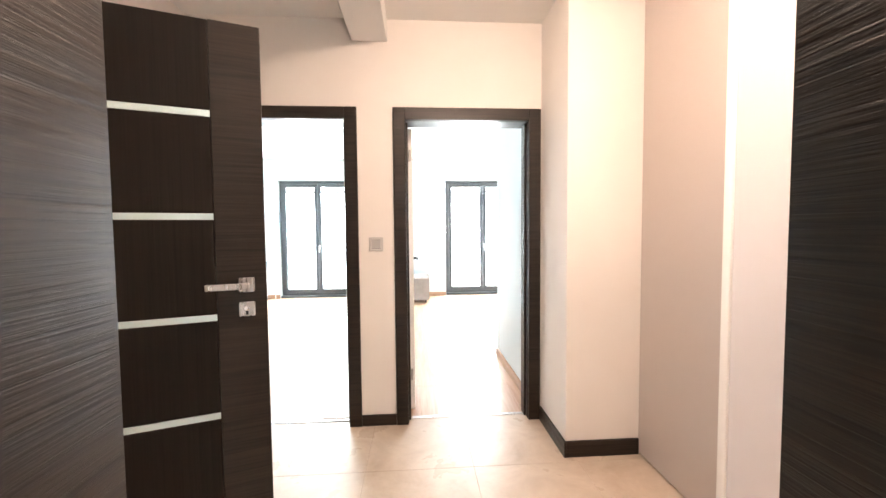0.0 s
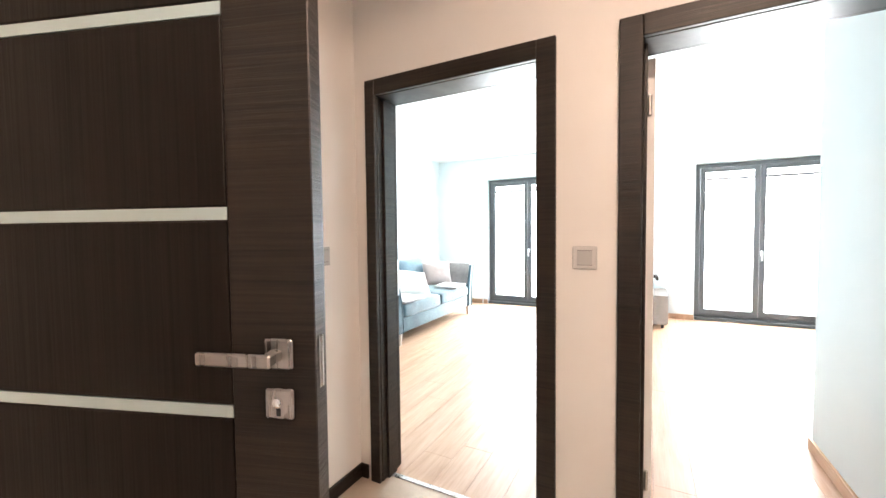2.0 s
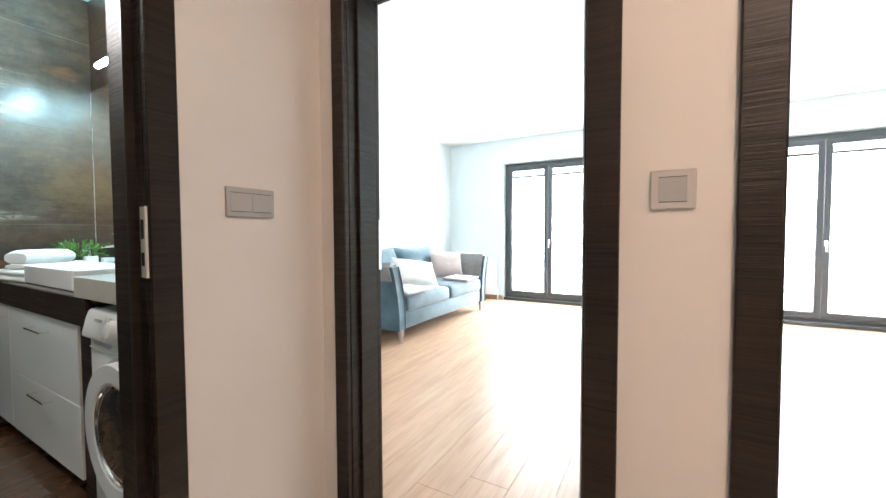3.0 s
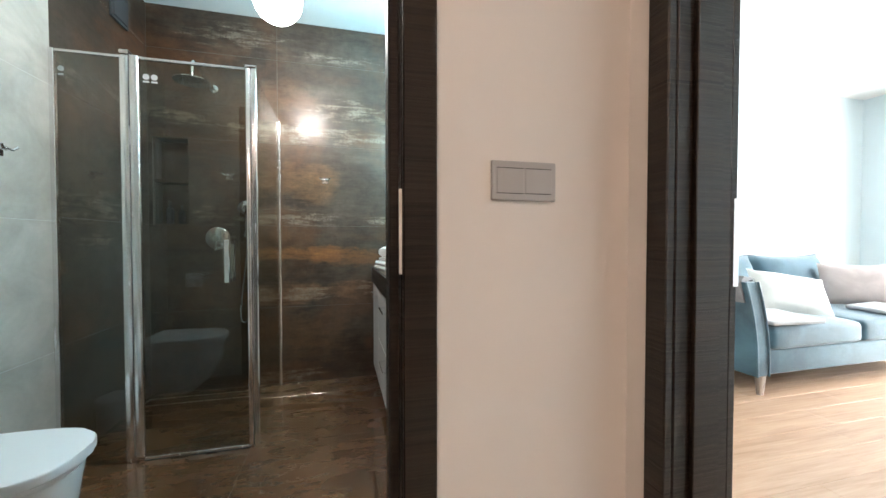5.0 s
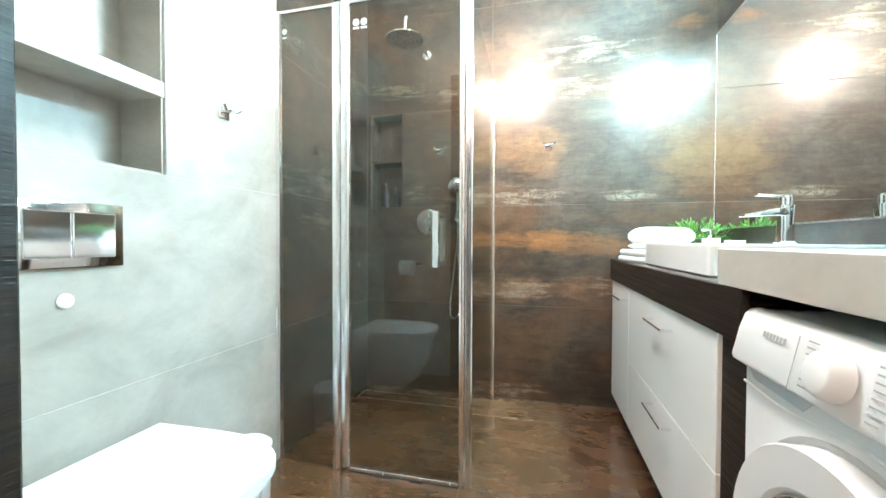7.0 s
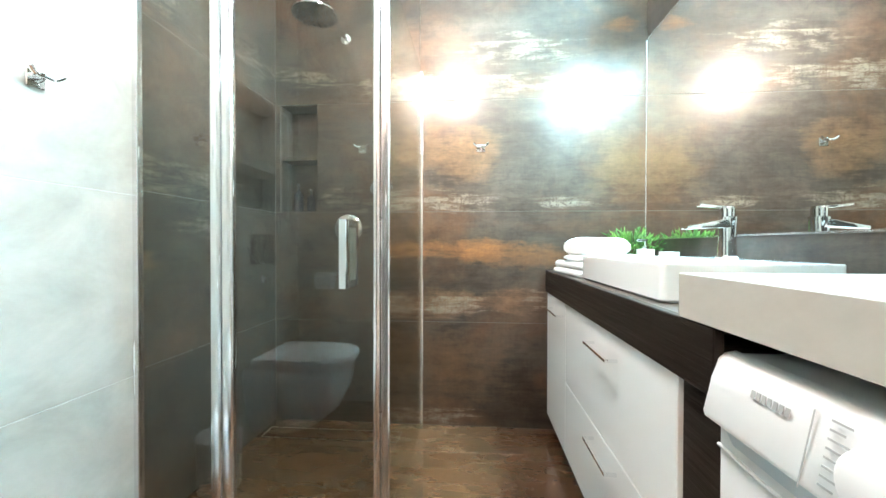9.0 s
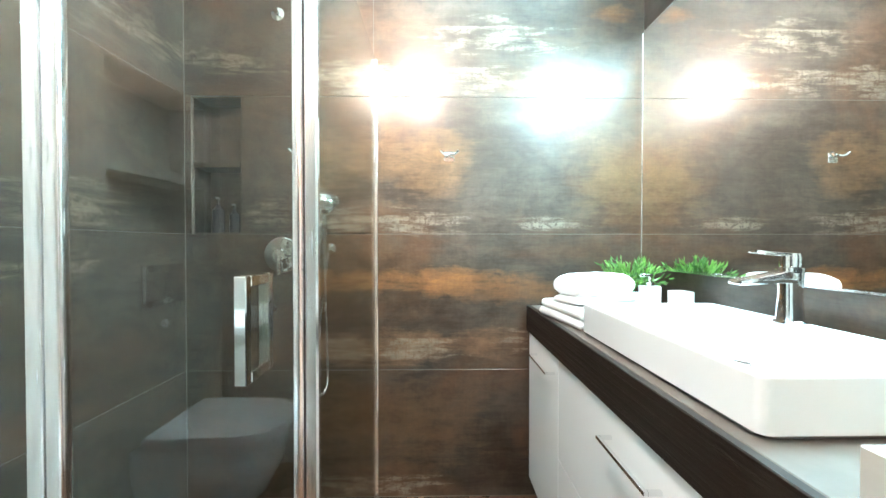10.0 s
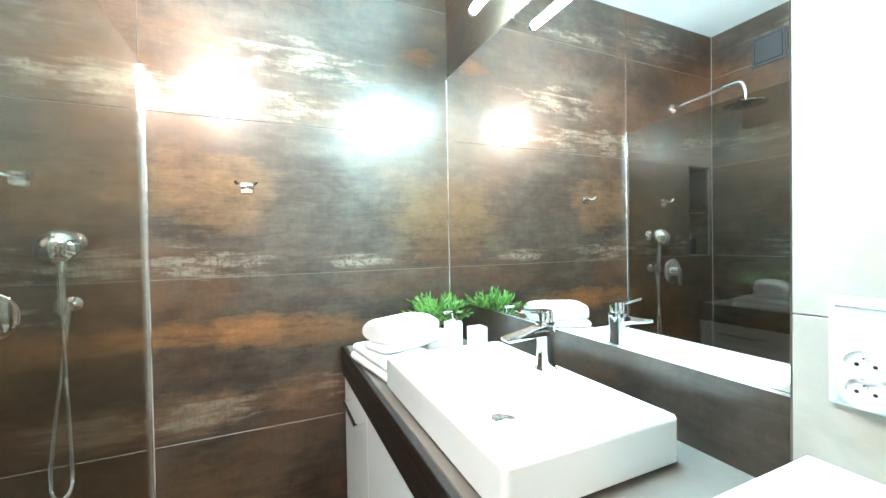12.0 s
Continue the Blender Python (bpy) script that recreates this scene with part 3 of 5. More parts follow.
# ---- bathroom door leaf, standing ajar ----
def lever(parent, side, x, zs, to):
    """Square rose with a flat lever and a square lock plate, on the face y = side * 0.02."""
    y = 0.0205 * side
    s = side

    def b(x0, x1, d0, d1, z0, z1, bev=0.003):
        return box(x0, x1, min(y + s * d0, y + s * d1), max(y + s * d0, y + s * d1), z0, z1, bev)
    h = part("handle", join(b(x - 0.026, x + 0.026, 0, 0.008, zs - 0.026, zs + 0.026), b(x - 0.010, x + 0.010, 0.008, 0.048, zs - 0.010, zs + 0.010),
                            b(min(x + 0.012, x + to), max(x + 0.012, x + to) if to > 0 else x + 0.012, 0.040, 0.050, zs - 0.011, zs + 0.011)), STEEL, parent, "brushed steel lever handle on a square rose")
    p = part("lock_plate", b(x - 0.026, x + 0.026, 0, 0.008, zs - 0.112, zs - 0.060), STEEL, parent, "square steel lock plate")
    cyl = turned(((0.0085, 0), (0.0085, 0.006), (0.0065, 0.0075)), 20, AXIS_Y)
    if side > 0:
        cyl.transform(Matrix.Rotation(math.pi, 4, "Z"))
    cyl.transform(pose(x, y + s * 0.0081, zs - 0.082))
    part("cylinder", cyl, CHROME, p, "round lock cylinder", True)
    part("keyway", b(x - 0.004, x + 0.004, 0.0081, 0.0105, zs - 0.106, zs - 0.092, 0.001), BLACK, p, "dark keyway slot")


leaf = thing("bathroom_door", pose(-1.305, 1.273, 0.012, 0, 0, 19), "dark wenge bathroom door with four satin inlay bars, standing open", "door")
LW, LH = 0.943, 2.025
S0, S1 = 0.243, 0.784
part("stile", box(0, S0 - 0.0015, -0.02, 0.02, 0, LH, 0.002), WENGE_H, leaf)
part("stile", box(S1 + 0.0015, LW, -0.02, 0.02, 0, LH, 0.002), WENGE_H, leaf)
part("core", box(S0 - 0.001, S1 + 0.001, -0.012, 0.012, 0.001, LH - 0.001), BLACK, leaf)
heights = (0.663, 1.012, 1.363, 1.712)
edges = [0.0] + [v for z in heights for v in (z - 0.0115, z + 0.0115)] + [LH]
for z0, z1 in zip(edges[::2], edges[1::2]):
    part("panel", box(S0 + 0.0005, S1 - 0.0005, -0.0185, 0.0185, z0 + 0.0015, z1 - 0.0015, 0.002), WENGE_V, leaf)
for z in heights:
    part("inlay_bar", box(S0 + 0.020, S1 - 0.001, -0.0168, 0.0168, z - 0.011, z + 0.011), BAR, leaf, "satin metal inlay bar")
lever(leaf, -1, 0.878, 1.122, -0.122)
lever(leaf, 1, 0.878, 1.122, -0.122)
part("latch_face", box(LW - 0.0005, LW + 0.0012, -0.007, 0.007, 1.06, 1.15), STEEL, leaf, "dull metal latch face plate")
for z in (0.25, 1.05, 1.78):
    part("hinge", turned(((0.008, 0), (0.008, 0.075)), 14, pose(-0.010, 0.024, z)), STEEL, leaf, "steel hinge barrel", True)


def room_door(m, label):
    """White inner door; x from the hinge along the leaf."""
    d = thing("room_door", m, label, "door", "room doors")
    part("leaf", box(0, 0.82, -0.02, 0.02, 0, 2.03, 0.002), WHITE_FRONT, d)
    for s in (-1, 1):
        y = 0.0205 * s
        a, b = sorted((y, y + s * 0.008))
        c, e = sorted((y + s * 0.038, y + s * 0.050))
        h = part("handle", join(box(0.735, 0.787, a, b, 1.03, 1.082, 0.003), box(0.751, 0.771, min(b, y + s * 0.008, c), max(b, y + s * 0.04), 1.046, 1.066, 0.002), box(0.63, 0.772, c, e, 1.046, 1.067, 0.003)), BLACK, d, "black lever handle")
        part("lock_plate", box(0.735, 0.787, a, b, 0.93, 0.982, 0.003), BLACK, d, "black lock plate")
    part("latch_face", box(0.8195, 0.822, -0.010, 0.010, 0.93, 1.12), ALU, d, "bright latch face plate")
    for z in (0.22, 1.8):
        part("hinge", turned(((0.008, 0), (0.008, 0.08)), 14, pose(-0.009, 0.0, z)), STEEL, d, "", True)


room_door(pose(-0.352, 2.922, 0.012, 0, 0, 91), "white living room door standing wide open")
room_door(pose(0.092, 2.922, 0.012, 0, 0, 91.5), "white bedroom door standing wide open")


# ---- hall things ----
ward = thing("wardrobe", pose(0, 0, 0), "built-in sliding-door wardrobe with satin grey panels beside the hall", "wardrobe")
part("body", boxes((1.46, 2.018, 0.573, 0.60, 0, 2.686), (1.46, 2.018, 2.235, 2.2615, 0, 2.686), (1.46, 2.018, 0.60, 2.235, 2.64, 2.686), (1.46, 2.018, 0.60, 2.235, 0, 0.03), (1.99, 2.018, 0.60, 2.235, 0.03, 2.64)), WARDROBE, ward)
door_a = part("sliding_door", box(1.420, 1.436, 1.645, 2.2605, 0.012, 2.684, 0.002), WARDROBE, ward)
door_b = part("sliding_door", box(1.405, 1.4195, 0.574, 1.600, 0.012, 2.684, 0.002), WARDROBE_2, ward, "paler glossy sliding door")
part("profile", box(1.396, 1.4195, 1.600, 1.645, 0.012, 2.684, 0.006, 3), WHITE_FRONT, ward, "white rounded handle profile", True)


def switch(m, gangs, label):
    """A light switch on a wall; x along the wall, z up, y out of the wall to -y."""
    w = 0.094 if gangs == 1 else 0.165
    s = thing("light_switch", m, label, "light switch")
    part("frame", box(-w / 2, w / 2, -0.010, 0, -0.046, 0.046, 0.004, 2), GREY_PLASTIC if gangs > 1 else PALE_PLASTIC, s)
    for x in ((0,) if gangs == 1 else (-0.036, 0.036)):
        r = 0.0285 if gangs == 1 else 0.0335
        for z in (-0.0292, 0.0292):
            part("shadow_gap", box(x - r, x + r, -0.0104, -0.0098, z - 0.0008, z + 0.0008), RUBBER, s, "thin dark gap beside the rocker")
        part("rocker", box(x - r, x + r, -0.0116, -0.0100, -0.0283, 0.0283, 0.0006), GREY_PLASTIC, s)
    return s


switch(pose(-0.133, 2.7245, 1.232), 1, "grey square light switch on the wall between two doorways")
switch(pose(-1.2995, 2.428, 1.231, 0, 0, 90), 2, "grey double light switch on the wall beside the bathroom door")
lamp = thing("ceiling_lamp", pose(0.55, 1.25, H), "round warm glass ceiling lamp in the hall", "ceiling lamp")
part("base", turned(((0.11, -0.025), (0.11, 0)), 32), STEEL, lamp, "", True)
part("shade", turned(((0.02, -0.10), (0.09, -0.09), (0.145, -0.06), (0.16, -0.035), (0.15, -0.0255)), 32), HALL_GLOW, lamp, "glowing warm glass shade", True)

# ---- living room ----
sofa = thing("sofa", pose(-2.985, 5.87, 0) @ Matrix.Diagonal((1.08, 1.10, 1.06, 1)), "blue velvet two-seat sofa with flared grey-covered arms and slim legs", "sofa")


def puff(w, d, h, r, bulge=0.03, cuts=5):
    """A soft block round the origin, with rounded edges and swollen faces."""
    bm = box(-w / 2, w / 2, -d / 2, d / 2, 0, h)
    bmesh.ops.bevel(bm, geom=bm.edges[:], offset=r, segments=3, affect="EDGES", profile=0.5)
    bmesh.ops.subdivide_edges(bm, edges=[e for e in bm.edges if e.calc_length() > 0.12], cuts=cuts, use_grid_fill=True)
    for v in bm.verts:
        x, y, z = 2 * v.co.x / w, 2 * v.co.y / d, 2 * v.co.z / h - 1
        k = max(0, 1 - x * x) * max(0, 1 - y * y)
        v.co.z += bulge * k * (1 if z > 0 else -0.3)
        n = noise.noise(v.co * 9) * 0.006
        v.co += Vector((n, n, n * 0.6))
    return bm


def pillow(w, h, t):
    n = 16
    bm = bmesh.new()
    sides = []
    for s in (1, -1):
        grid = []
        for i in range(n + 1):
            row = []
            for j in range(n + 1):
                u, v = 2 * i / n - 1, 2 * j / n - 1
                k = (max(0, 1 - abs(u) ** 2.6) * max(0, 1 - abs(v) ** 2.6)) ** 0.55
                pin = 1 - 0.06 * (1 - (abs(u) * abs(v)) ** 2) * max(abs(u), abs(v)) ** 3
                wob = 0.010 * noise.noise(Vector((u * 2.2, v * 2.2, s * 3.0)))
                row.append(bm.verts.new((u * w / 2 * pin, s * (t / 2 * k + 0.002) + wob * k, (v + 1) * h / 2 * (pin if v > 0 else 1))))
            grid.append(row)
        sides.append(grid)
        for i in range(n):
            for j in range(n):
                q = (grid[i][j], grid[i + 1][j], grid[i + 1][j + 1], grid[i][j + 1])
                bm.faces.new(q if s < 0 else q[::-1])
    bmesh.ops.remove_doubles(bm, verts=bm.verts[:], dist=0.0062)
    return bm


# local x runs into the room from the wall, y along the wall
part("base", box(-0.40, 0.46, -0.86, 0.86, 0.13, 0.30, 0.02, 3), BLUE, sofa, "", True)
for y in (-0.425, 0.425):
    part("seat_cushion", moved(puff(0.70, 0.845, 0.155, 0.04), pose(0.13, y, 0.295)), BLUE, sofa, "", True)
    back = part("back_cushion", moved(pillow(0.86, 0.50, 0.25), pose(-0.20, y, 0.42, 0, -17, 0) @ pose(0, 0, 0, 0, 0, 90)), BLUE, sofa, "", True)
    part("piping", moved(tube([(0.43 * u * (1 - 0.05 * (1 - abs(u))), 0, 0.497 - 0.028 * (1 - abs(u) ** 2)) for u in [k / 8 - 1 for k in range(17)]], 0.006, 6), pose(-0.20, y, 0.42, 0, -17, 0) @ pose(0, 0, 0, 0, 0, 90)), RUBBER, back, "dark piped seam", True)
part("back_frame", box(-0.47, -0.36, -0.92, 0.92, 0.13, 0.80, 0.03, 3), BLUE, sofa, "", True)
for s in (-1, 1):
    def flare(z):
        return 0.11 * (max(0, z - 0.13) / 0.63) ** 2.2

    ups = [0.13 + 0.07 * k for k in range(10)]
    ring = [(s * (0.965 + flare(z)), z) for z in ups] + [(s * (0.868 + flare(z)), z) for z in reversed(ups)]
    part("arm", loft([[(x, y, z) for y, z in ring] for x in (-0.42, 0.47)], 0.012), BLUE, sofa, "", True)
    high = [0.62 + 0.026 * k for k in range(6)]
    low = [0.775 - 0.03 * k for k in range(11)]
    skin = [(s * (0.968 + flare(z)), z) for z in high] + [(s * (0.864 + flare(z)), z + 0.002) for z in low]
    over = [(s * (0.982 + flare(z)), z) for z in high] + [(s * (0.93 + flare(0.78)), 0.797)] + [(s * (0.848 + flare(z)), z + 0.008) for z in low]
    part("arm_cover", loft([[(x, y, z) for y, z in over + skin[::-1]] for x in (-0.36, 0.44)], 0.003), GREY_CLOTH, sofa, "grey woven cover draped over the arm", True)
    edge = [(0.473, s * (0.965 + flare(z)), z) for z in ups]
    part("piping", tube(edge, 0.007, 6), BLUE, sofa, "", True)
    part("piping", tube([(0.473, s * (0.868 + flare(z)), z) for z in ups], 0.007, 6), BLUE, sofa, "", True)
    for x in (-0.36, 0.44):
        part("leg", moved(loft([[(0.016 * c, 0.016 * d, 0) for c, d in rounded(2, 2, 0.6, 3)], [(0.028 * c, 0.028 * d, 0.13) for c, d in rounded(2, 2, 0.6, 3)]]), pose(x, s * 0.90, 0, 0, 0, 0)), STEEL, sofa, "slim pale metal leg", True)


def cushion(m, w, h, t, material, label):
    c = part("pillow", pillow(w, h, t), material, None, label, True)
    c.matrix_world = m
    tagged(c, label, "pillow", "sofa pillows")


cushion(pose(-2.76, 5.60, 0.495, -40, 9, 62), 0.58, 0.40, 0.18, CREAM_CLOTH, "cream throw pillow leaning on the sofa back")
cushion(pose(-2.90, 6.58, 0.495, -20, 0, 48), 0.48, 0.40, 0.15, PINK_CLOTH, "dusty pink throw pillow in the sofa's corner")
for y, tilt in ((6.45, 6), (5.16, -4)):
    thr = part("folded_throw", puff(0.36, 0.46, 0.03, 0.012, 0.006, 3), THROW, None, "", True)
    thr.matrix_world = pose(-2.62, y, 0.505, 0, 3, tilt)
    tagged(thr, "pale grey woven throw folded on the sofa seat", "throw", "sofa throws")


def radiator(x0, x1, label):
    r = thing("radiator", pose(x0, 7.898, 0.09), label, "radiator", "panel radiators")
    w = x1 - x0
    part("front_panel", box(0, w, -0.105, -0.092, 0, 0.63, 0.005, 2), RADIATOR, r)
    part("back_panel", box(0, w, -0.040, -0.028, 0, 0.63, 0.004), RADIATOR, r)
    part("top_grille", boxes(*[(0.01 + i * 0.03, 0.028 + i * 0.03, -0.091, -0.041, 0.615, 0.628) for i in range(int((w - 0.03) / 0.03))]), RADIATOR, r)
    for x in (0.08, w - 0.08):
        part("bracket", box(x - 0.02, x + 0.02, -0.028, 0.001, 0.08, 0.52), RADIATOR, r)
    part("valve", turned(((0.016, 0), (0.018, 0.05), (0.014, 0.06)), 16, pose(w + 0.03, -0.066, 0.02)), WHITE_PLASTIC, r, "", True)
    part("pipe", tube([(w + 0.03, -0.066, -0.09), (w + 0.03, -0.066, 0.02)], 0.009), RADIATOR, r, "", True)


radiator(-1.0, -0.35, "white flat panel radiator under the room wall's switch")
radiator(-3.40, -2.66, "white flat panel radiator behind the sofa's end")


def low_cabinet(m, depth, length, label):
    """Low cabinet; x out from the wall, y along it."""
    c = thing("low_cabinet", m, label, "cabinet", "low cabinets")
    part("body", box(0, depth, 0, length, 0.055, 0.43, 0.003), CABINET_GREY, c)
    part("top", box(-0.002, depth + 0.015, -0.01, length + 0.01, 0.4305, 0.455, 0.003), CABINET_GREY, c)
    for k in (0, 1):
        part("drawer_front", box(depth + 0.0005, depth + 0.014, length * k / 2 + 0.003, length * (k + 1) / 2 - 0.003, 0.07, 0.42, 0.002), CABINET_GREY, c)
    for x in (0.05, depth - 0.05):
        for y in (0.06, length - 0.06):
            part("leg", turned(((0.016, 0), (0.022, 0.0545)), 14, pose(x, y, 0)), BLACK, c, "", True)


low_cabinet(pose(-0.187, 7.80, 0, 0, 0, 180), 0.46, 1.0, "grey laminate low cabinet against the living room wall")
low_cabinet(pose(-0.043, 7.08, 0), 0.38, 0.74, "grey-brown laminate low cabinet against the bedroom wall")
tv = thing("television", pose(-0.058, 6.3, 1.80), "wall-mounted flat black television", "television")
part("screen", box(0.045, 0.05, -0.60, 0.60, -0.34, 0.34), mat("dark_screen", (0.006, 0.006, 0.007), 0.08), tv)
part("casing", box(0.012, 0.0445, -0.61, 0.61, -0.35, 0.35, 0.004), BLACK, tv)
part("bracket", box(0, 0.012, -0.2, 0.2, -0.15, 0.15), BLACK, tv)
hook = thing("lamp_hook", pose(-1.92, 5.46, 2.72), "bare ceiling lamp outlet with a short cable", "ceiling outlet")
part("rose", turned(((0.035, -0.02), (0.045, 0)), 24), WHITE_PLASTIC, hook, "", True)
part("cable", tube(bend([(0, 0, -0.02), (0.006, 0.004, -0.06), (-0.004, 0.006, -0.10)]), 0.006), GREY_PLASTIC, hook, "", True)
plate = thing("wall_socket", pose(-0.80, 7.8995, 1.225), "small white switch plate beside the balcony door", "switch")
part("frame", box(-0.075, 0.075, -0.010, 0, -0.04, 0.04, 0.004), WHITE_PLASTIC, plate)
part("rocker", box(-0.055, 0.055, -0.013, -0.0095, -0.025, 0.025, 0.002), WHITE_PLASTIC, plate)


# ---- bathroom: shower ----
GX, GY, GH = -2.610, 1.585, 1.955
shower = thing("shower_enclosure", pose(0, 0, 0), "clear glass shower enclosure with bright aluminium profiles", "shower")
FY = 1.056
side = part("side_pane", box(WX + 0.015, GX + 0.004, GY - 0.003, GY + 0.003, BF + 0.008, GH), SHOWER_GLASS, shower)
fixed = part("fixed_pane", box(GX - 0.003, GX + 0.003, SY + 0.016, FY - 0.028, BF + 0.008, GH - 0.012), SHOWER_GLASS, shower)
door = part("door_pane", box(GX - 0.003, GX + 0.003, FY + 0.044, GY - 0.026, BF + 0.020, GH - 0.014), SHOWER_GLASS, shower)
for g in (side, fixed, door):
    g.visible_shadow = False
part("wall_profile", box(WX + 0.0005, WX + 0.016, GY - 0.010, GY + 0.010, BF, GH, 0.002), ALU, shower)
part("wall_profile", box(GX - 0.012, GX + 0.012, SY + 0.0005, SY + 0.020, BF, GH, 0.002), ALU, shower)
part("hinge_profile", box(GX - 0.014, GX + 0.014, FY - 0.029, FY + 0.006, BF, GH, 0.004, 2), ALU, shower, "", True)
part("hinge_profile", box(GX - 0.011, GX + 0.016, FY + 0.008, FY + 0.046, BF + 0.018, GH + 0.004, 0.008, 3), ALU, shower, "", True)
part("corner_profile", box(GX - 0.012, GX + 0.010, GY - 0.003, GY + 0.024, BF, GH + 0.002, 0.004), ALU, shower)
part("edge_profile", box(GX - 0.009, GX + 0.013, GY - 0.027, GY - 0.005, BF + 0.018, GH, 0.006, 2), ALU, shower, "", True)
part("corner_cap", box(GX - 0.016, GX + 0.014, GY - 0.030, GY + 0.027, GH + 0.0025, GH + 0.014, 0.003), CHROME, shower, "chrome corner cap")
part("head_rail", box(GX - 0.010, GX + 0.010, SY + 0.021, GY - 0.028, GH - 0.012, GH, 0.002), ALU, shower)
part("floor_rail", box(GX - 0.010, GX + 0.010, FY + 0.044, GY - 0.028, BF + 0.001, BF + 0.018, 0.002), ALU, shower)
part("seal", box(GX - 0.014, GX + 0.012, FY + 0.044, GY - 0.026, BF + 0.0002, BF + 0.006), RUBBER, shower, "dark bottom seal")
part("pivot_cap", box(GX - 0.020, GX + 0.022, FY - 0.030, FY + 0.010, GH + 0.0042, GH + 0.024, 0.004), CHROME, shower)
handle = part("handle", join(box(GX + 0.04, GX + 0.062, 1.466, 1.490, 0.885, 1.095, 0.002), box(GX - 0.062, GX - 0.04, 1.466, 1.490, 0.885, 1.095, 0.002),
                             box(GX - 0.04, GX + 0.04, 1.466, 1.490, 1.073, 1.095, 0.002), box(GX - 0.04, GX + 0.04, 1.466, 1.490, 0.885, 0.907, 0.002)), CHROME, shower, "square chrome pull handle")
for k in (0, 1):
    part("sticker", turned(((0.014, 0), (0.014, 0.0006)), 20, pose(GX + 0.0034, 1.130 + 0.034 * k, 1.865) @ AXIS_X), WHITE_PLASTIC, shower, "small white round sticker")
    part("sticker", box(GX + 0.0034, GX + 0.004, 1.117 + 0.034 * k, 1.143 + 0.034 * k, 1.838, 1.846), WHITE_PLASTIC, shower)
part("sticker", turned(((0.012, 0), (0.012, 0.0006)), 20, pose(GX + 0.0034, 0.800, 1.868) @ AXIS_X), GREY_PLASTIC, shower, "small grey round sticker")
part("sticker", box(GX + 0.0034, GX + 0.004, 0.790, 0.810, 1.838, 1.846), GREY_PLASTIC, shower)
drain = thing("shower_drain", pose(-3.366, 1.14, BF), "narrow tiled linear shower drain with a steel rim", "drain")
part("rim", boxes((-0.056, 0.056, -0.355, -0.350, 0.0, 0.003), (-0.056, 0.056, 0.350, 0.355, 0, 0.003), (-0.056, -0.051, -0.350, 0.350, 0, 0.003), (0.051, 0.056, -0.350, 0.350, 0, 0.003)), STEEL, drain)
part("cover", box(-0.047, 0.047, -0.346, 0.346, 0.0, 0.002), OXIDE_FLOOR, drain)
rain = thing("rain_shower", pose(WX, 1.165, 2.150), "round chrome rain shower head on a wall arm", "shower head")
part("flange", turned(((0.028, 0), (0.028, 0.008), (0.014, 0.012)), 24, AXIS_X), CHROME, rain, "", True)
part("arm", tube(bend([(0.01, 0, 0), (0.20, 0, 0.012), (0.36, 0, 0.022), (0.405, 0, 0.008), (0.42, 0, -0.045), (0.42, 0, -0.085)]), 0.0105), CHROME, rain, "", True)
head = part("head", turned(((0.10, -0.112), (0.101, -0.107), (0.095, -0.103), (0.03, -0.098), (0.016, -0.085)), 40, pose(0.42, 0, 0)), CHROME, rain, "", True)
part("nozzles", join(*[turned(((0.0028, -0.1145), (0.0036, -0.1121)), 6, pose(0.42 + r * math.cos(a), r * math.sin(a), 0)) for r in (0.025, 0.05, 0.075, 0.09) for a in [2 * math.pi * i / int(r * 260) for i in range(int(r * 260))]]), RUBBER, head)
valve = thing("shower_mixer", pose(WX, 1.178, 1.108), "chrome wall shower mixer with a round plate and lever", "mixer")
part("plate", turned(((0.078, 0), (0.078, 0.006), (0.072, 0.010)), 40, AXIS_X), CHROME, valve, "", True)
part("body", turned(((0.030, 0.0101), (0.030, 0.045), (0.026, 0.05)), 32, AXIS_X), CHROME, valve, "", True)
part("lever", box(0.046, 0.060, -0.013, 0.013, -0.085, 0.02, 0.005, 2), CHROME, valve, "", True)
hand = thing("hand_shower", pose(WX, 1.375, 1.245), "chrome hand shower with a metal hose on a wall holder", "hand shower")
part("holder", turned(((0.030, 0), (0.030, 0.006), (0.013, 0.010), (0.013, 0.050)), 24, pose(0, 0.022, 0.095) @ AXIS_X), CHROME, hand, "", True)
part("outlet", turned(((0.024, 0), (0.024, 0.006), (0.011, 0.012), (0.011, 0.05)), 24, pose(0, 0.012, -0.11) @ AXIS_X), CHROME, hand, "", True)
part("cradle", turned(((0.017, -0.018), (0.017, 0.018)), 20, pose(0.05, -0.006, -0.11)), CHROME, hand, "", True)
part("handset", join(tube(bend([(0.055, 0, -0.135), (0.053, 0, -0.06), (0.056, 0, 0.02), (0.066, 0, 0.065)]), 0.0135, 14),
                     turned(((0.030, -0.030), (0.054, -0.020), (0.058, 0.0), (0.042, 0.022), (0.016, 0.034)), 28, pose(0.080, 0, 0.085, 0, 68, 0))), CHROME, hand, "", True)
part("hose", tube(bend([(0.055, 0, -0.135), (0.052, 0.004, -0.35), (0.050, 0.010, -0.62), (0.050, 0.006, -0.70), (0.048, -0.022, -0.735), (0.044, -0.044, -0.70), (0.044, -0.040, -0.58), (0.046, -0.012, -0.33), (0.048, 0.016, -0.125)], 42), 0.0072, 10, 0.16), ALU, hand, "ribbed steel hose", True)


